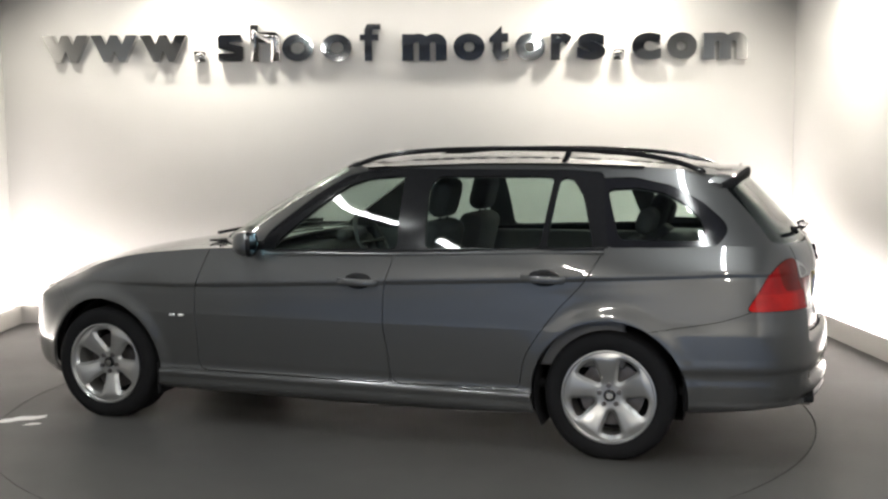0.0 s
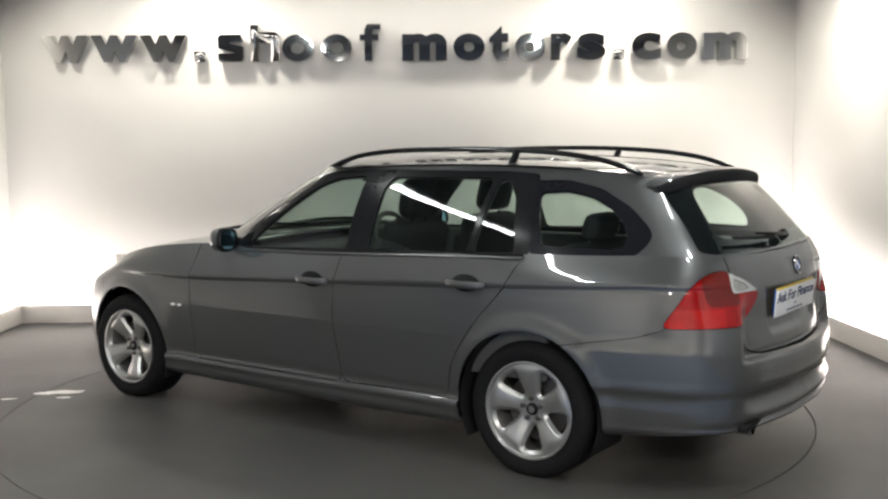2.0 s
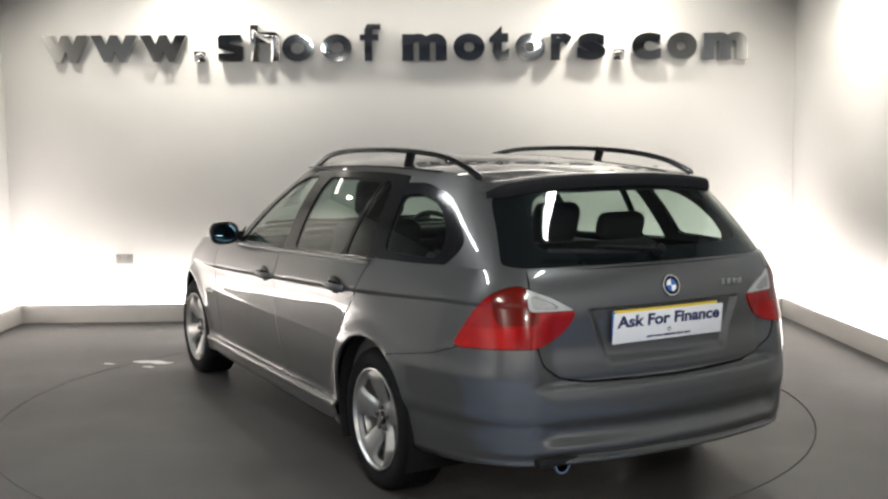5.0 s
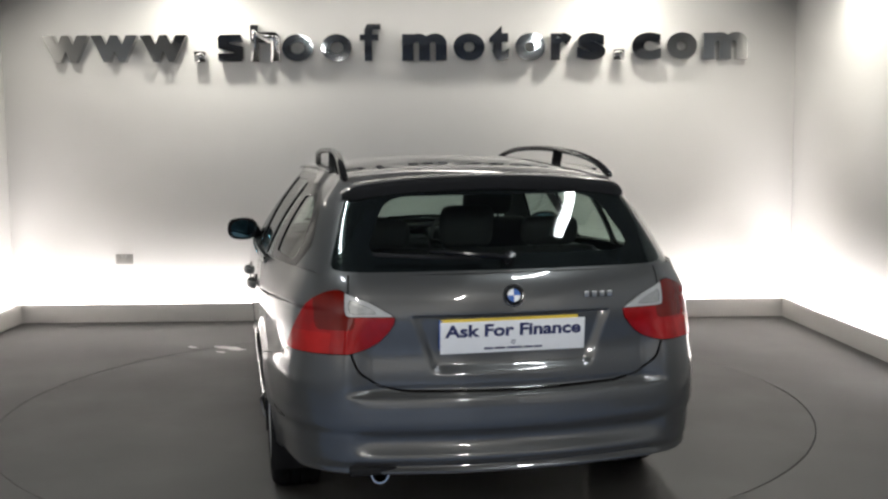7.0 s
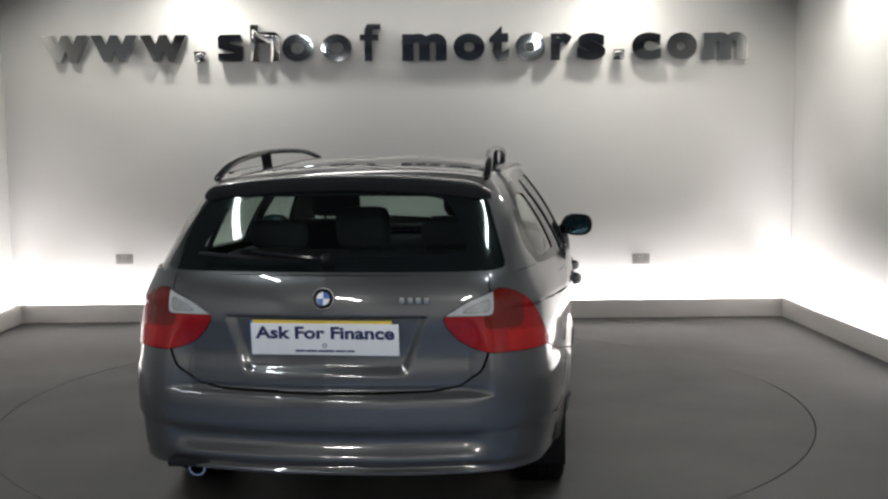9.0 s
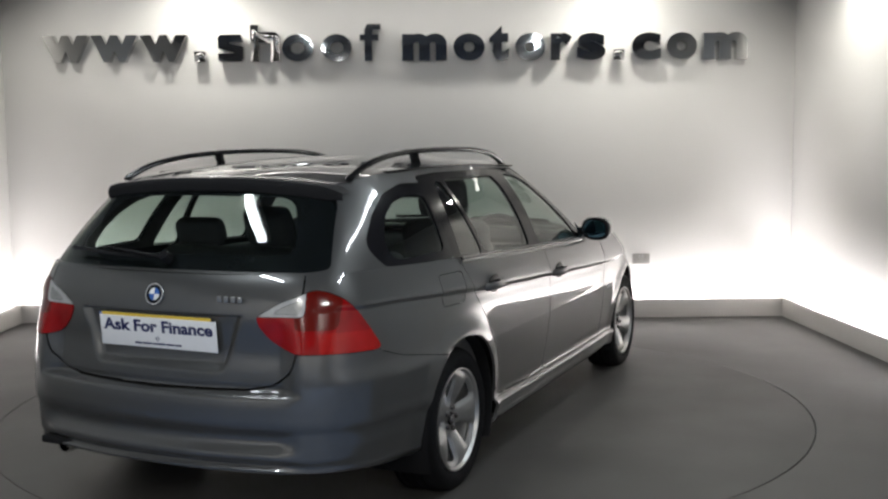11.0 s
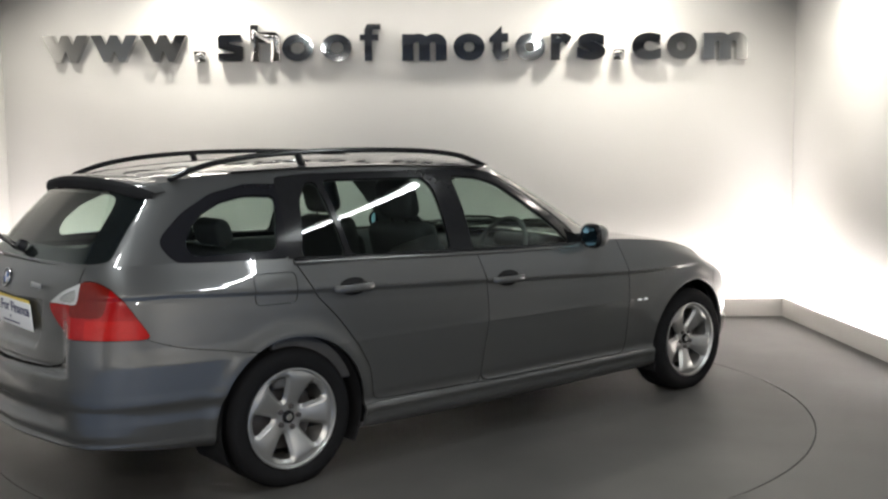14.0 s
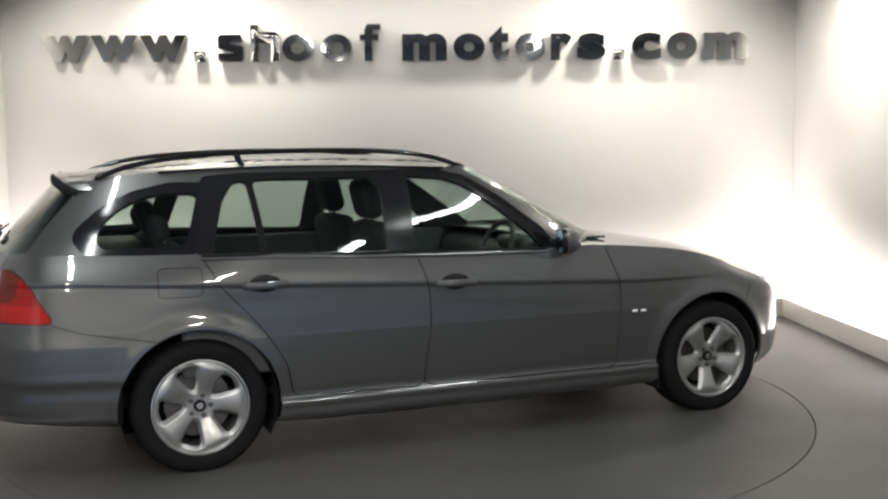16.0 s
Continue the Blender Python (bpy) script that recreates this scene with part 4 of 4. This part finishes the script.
for sgn in (1, -1):
    door_mirror(sgn)
    door_handle(-.150, .802, sgn, DOORS[sgn, 1])
    door_handle(-1.082, .845, sgn, DOORS[sgn, 2])
    for dx in (.868, .918):
        bm = bmesh.new()
        box(bm, dx, sgn * (.8965 if dx > .9 else .8945), .593, .032, .010, .013, .004)
        part("side_repeater", bm, M_WHITE, CAR, "small clear side repeater")
    bm = bmesh.new()
    sweep(bm, [(x, sgn * y, z) for x, y, z in ((.42, .858, .940), (.33, .872, .942), (-.10, .880, .949), (-.60, .880, .963), (-1.10, .875, .979), (-1.36, .868, .986))], .012, .016, 8)
    part("belt_moulding", bm, M_BLACK, CAR, "black moulding under the side windows")
    bm = bmesh.new()
    sweep(bm, [(x, sgn * y, z) for x, y, z in ((.40, .866, .926), (.33, .876, .928), (-.10, .885, .935), (-.60, .886, .949), (-1.10, .880, .965), (-1.36, .866, .972))], .016, .018, 10)
    part("belt_lip", bm, M_PAINT, CAR, "painted lip under the side windows")
    # mud flaps behind the wheels
    bm = bmesh.new()
    box(bm, -1.728, sgn * .775, .335, .022, .15, .16, .006, None)
    part("mud_flap", bm, M_RUBBER, CAR, "black rubber mud flap")
    bm = bmesh.new()
    box(bm, 1.035, sgn * .80, .24, .012, .14, .17, .004)
    part("mud_flap", bm, M_RUBBER, CAR, "black rubber mud flap")
    # headlamp at the nose's corner
    bm = bmesh.new()
    bmesh.ops.create_uvsphere(bm, u_segments=24, v_segments=12, radius=1.0)
    for v in bm.verts:
        v.co = (1.855 + .12 * v.co.x - .07 * v.co.y, sgn * (.57 + .12 * v.co.y), .655 + .045 * v.co.z + .02 * v.co.y)
    part("headlamp", bm, M_CLEAR, CAR, "clear headlamp at the nose's corner")

# ---- tail: plate, badge, wiper, exhaust ----
PLATE = pose(-2.268, 0, .765, 0, -5, 0)


def rear_plate():
    bm = bmesh.new()
    box(bm, .0, 0.012, .014, .005, .520, .111, .002, PLATE)
    ob = part("number_plate", bm, M_YELLOW, GATE_OB, "yellow plate behind a white card")
    bm = bmesh.new()
    box(bm, -.0055, 0, 0, .004, .548, .118, .001, PLATE)
    part("cover_card", bm, M_WHITE, GATE_OB, "white cover plate with navy lettering")
    bm = bmesh.new()
    box(bm, -.0005, .271, 0.012, .004, .014, .111, 0, PLATE)
    part("card_edge", bm, M_BLUE, GATE_OB, "blue edge of the plate")
    bm = text_mesh("Ask For Finance", 0.034, 0.01)
    lo = min(v.co.x for v in bm.verts)
    hi = max(v.co.x for v in bm.verts)
    for v in bm.verts:
        f = (v.co.x - lo) / (hi - lo)
        v.co = PLATE @ Vector((-.0078 - .0006 * (v.co.z > 0), .258 - .516 * f, .004 + v.co.y * .062))
    bmesh.ops.recalc_face_normals(bm, faces=bm.faces)
    part("lettering", bm, M_NAVY, GATE_OB, "navy words on the card")
    bm = bmesh.new()
    for y0, y1 in ((.11, .075), (.07, .03), (.025, -.035), (-.04, -.075), (-.08, -.11)):
        box(bm, -.0078, (y0 + y1) / 2, -.043, .0012, y0 - y1, .007, 0, PLATE)
    part("small_print", bm, M_NAVY, GATE_OB, "line of small print")
    bm = bmesh.new()
    lathe(bm, [(.005, -.0008), (.008, -.0008), (.008, .0008), (.005, .0008), (.005, -.0008)], 20, "z", PLATE @ pose(-.0078, 0, -.022, 0, 90, 0))
    part("small_mark", bm, M_NAVY, GATE_OB)


rear_plate()
bm = bmesh.new()
lathe(bm, [(0, -.004), (.040, -.004), (.041, .004), (.037, .008), (.028, .0065), (0, .0065)], 40, "z", pose(-2.277, 0, .914, 0, -76, 0))
badge = part("round_badge", bm, M_GLOSS, GATE_OB, "black round maker's badge")
bm = bmesh.new()
lathe(bm, [(.0365, .0068), (.041, .004), (.0425, .0045), (.041, .0085), (.0365, .0085), (.0365, .0068)], 40, "z", pose(-2.277, 0, .914, 0, -76, 0))
part("badge_ring", bm, M_CHROME, badge, "bright rim")
for q, mat in ((0, M_WHITE), (1, M_BLUE), (2, M_WHITE), (3, M_BLUE)):
    bm = bmesh.new()
    vs = [bm.verts.new((0, 0, .0074))] + [bm.verts.new((.024 * math.cos(a), .024 * math.sin(a), .0074)) for a in [math.pi / 2 * (q + j / 8) for j in range(9)]]
    bm.faces.new(vs)
    bm.transform(pose(-2.277, 0, .914, 0, -76, 0))
    part("badge_field", bm, mat, badge)
for k in range(4):
    bm = bmesh.new()
    box(bm, -2.272 + .004, -.285 - .030 * k, .908, .006, .018, .022, .003)
    part("model_mark", bm, M_ALLOY, GATE_OB, "bright raised model mark")
bm = bmesh.new()
lathe(bm, [(0, .03), (.018, .028), (.024, .012), (.026, -.01)], 20, "z", pose(-2.205, 0, 1.045, 0, -58, 0))
wiper = part("rear_wiper", bm, M_BLACK, GATE_OB, "black rear wiper")
bm = bmesh.new()
sweep(bm, [(-2.225, 0, 1.05), (-2.235, .05, 1.055), (-2.215, .20, 1.068), (-2.195, .30, 1.076)], .024, .016, 8, Vector((1, 0, 1)), .6)
part("wiper_arm", bm, M_BLACK, wiper)
bm = bmesh.new()
sweep(bm, [(-2.205, .10, 1.046), (-2.198, .30, 1.056), (-2.165, .50, 1.068)], .010, .018, 8, Vector((1, 0, 1)))
part("wiper_blade", bm, M_SHADE, wiper)
bm = bmesh.new()
lathe(bm, [(.027, 0), (.033, 0), (.033, .16), (.027, .16), (.027, 0)], 28, "z", pose(-2.265, .50, .272, 0, 90, 0))
part("exhaust_pipe", bm, M_CHROME, CAR, "bright exhaust tailpipe")
# shade of the bumper's cut-out, put in as a solid black block
bm = bmesh.new()
box(bm, -2.245, .50, .290, .07, .22, .03, .008)
part("exhaust_cutout", bm, M_SHADE, CAR, "black block for the shade in the cut-out over the tailpipe")


# ---- cabin fittings ----
def seat(x, y, tilt=-14):
    bm = bmesh.new()
    box(bm, x + .18, y, .46, .50, .50, .16, .06)
    ob = part("front_seat", bm, M_CLOTH, CAR, "dark cloth front seat")
    m = pose(x - .08, y, .50, 0, tilt, 0)
    bm = bmesh.new()
    box(bm, 0, 0, .30, .14, .48, .58, .055, m)
    box(bm, .03, .19, .26, .13, .09, .42, .04, m)
    box(bm, .03, -.19, .26, .13, .09, .42, .04, m)
    part("backrest", bm, M_CLOTH, ob)
    bm = bmesh.new()
    box(bm, .015, 0, .712, .11, .27, .21, .05, m)
    part("headrest", bm, M_CLOTH, ob)
    for dy in (-.06, .06):
        bm = bmesh.new()
        sweep(bm, [m @ Vector((0, dy, .58)), m @ Vector((0, dy, .68))], .012, .012, 8, Vector((1, 0, 0)))
        part("headrest_post", bm, M_CHROME, ob)


seat(-.19, .36)
seat(-.19, -.36)
bm = bmesh.new()
box(bm, -1.02, 0, .48, .48, 1.24, .16, .06)
bench = part("rear_bench", bm, M_CLOTH, CAR, "dark cloth rear bench")
bm = bmesh.new()
RB = pose(-1.30, 0, .50, 0, -18, 0)
box(bm, 0, 0, .27, .14, 1.26, .52, .05, RB)
part("backrest", bm, M_CLOTH, bench)
for hy, hh in ((.38, .13), (0, .19), (-.38, .13)):
    bm = bmesh.new()
    box(bm, .0, hy, .58 + hh / 2 - .03, .09, .26 if hy else .24, hh, .045, RB)
    part("headrest", bm, M_CLOTH, bench)
    for dy in (-.06, .06):
        bm = bmesh.new()
        sweep(bm, [RB @ Vector((0, hy + dy, .50)), RB @ Vector((0, hy + dy, .58))], .012, .012, 8, Vector((1, 0, 0)))
        part("headrest_post", bm, M_CHROME, bench)
bm = bmesh.new()
box(bm, .62, 0, .80, .42, 1.46, .24, .07)
box(bm, .50, -.36, .925, .22, .36, .08, .035)
box(bm, .20, 0, .62, .5, .24, .20, .04)
part("dashboard", bm, M_TRIM, CAR, "dark grey dashboard")
bm = bmesh.new()
SW = pose(.30, -.36, .885, 0, -65, 0)
ring = [SW @ Vector((.182 * math.cos(a), .182 * math.sin(a), 0)) for a in [2 * math.pi * k / 36 for k in range(37)]]
sweep(bm, ring, .03, .03, 10, Vector((.4, 0, .9)))
sweep(bm, [SW @ Vector((0, -.17, 0)), SW @ Vector((0, 0, -.02)), SW @ Vector((0, .17, 0))], .05, .02, 8, Vector((.4, 0, .9)))
sweep(bm, [SW @ Vector((-.17, 0, 0)), SW @ Vector((0, 0, -.02))], .05, .02, 8, Vector((0, 1, 0)))
part("steering_wheel", bm, M_TRIM, CAR, "black steering wheel")
bm = bmesh.new()
box(bm, .16, 0, 1.295, .03, .24, .06, .014)
box(bm, .19, 0, 1.34, .03, .03, .07, .008)
mirror = part("rear_view_mirror", bm, M_BLACK, CAR, "black rear-view mirror")
bm = bmesh.new()
box(bm, .1435, 0, 1.295, .002, .22, .045, 0)
part("mirror_glass", bm, M_MIRROR, mirror, "silvered glass")
bm = bmesh.new()
box(bm, -1.74, 0, .955, .66, 1.36, .03, .01)
part("load_cover", bm, M_TRIM, CAR, "dark load cover behind the bench")
bm = bmesh.new()
box(bm, -.4, 0, .32, 3.0, 1.50, .04, .01)
part("cabin_floor", bm, M_SHADE, CAR, "black carpeted cabin floor")
for sgn in (1, -1):
    bm = bmesh.new()
    box(bm, -.35, sgn * .79, .68, 2.2, .05, .52, .02)
    part("door_lining", bm, M_TRIM, CAR, "dark grey inner door panels")
bm = bmesh.new()
box(bm, .70, 0, .966, .26, 1.30, .012, .004)
part("scuttle_panel", bm, M_BLACK, CAR, "black scuttle panel under the windscreen")
for y0 in (.55, .0):
    bm = bmesh.new()
    sweep(bm, [(.83, y0, 1.0), (.80, y0 - .25, 1.01), (.72, y0 - .55, 1.0)], .016, .018, 8)
    part("front_wiper", bm, M_BLACK, CAR, "black windscreen wiper")


# ---- motion ----
def motions():
    walk(CAR, [(t, pose(0, 0, 0, 0, 0, a) @ pose(0.0733, -0.0365, 0)) for t, a in TURN])
    walk(TURNTABLE, [(t, pose(0, 0, 0, 0, 0, a)) for t, a in TURN])


tagged(CAR, "grey metallic estate car with black roof rails and alloy wheels", "car")
motions()
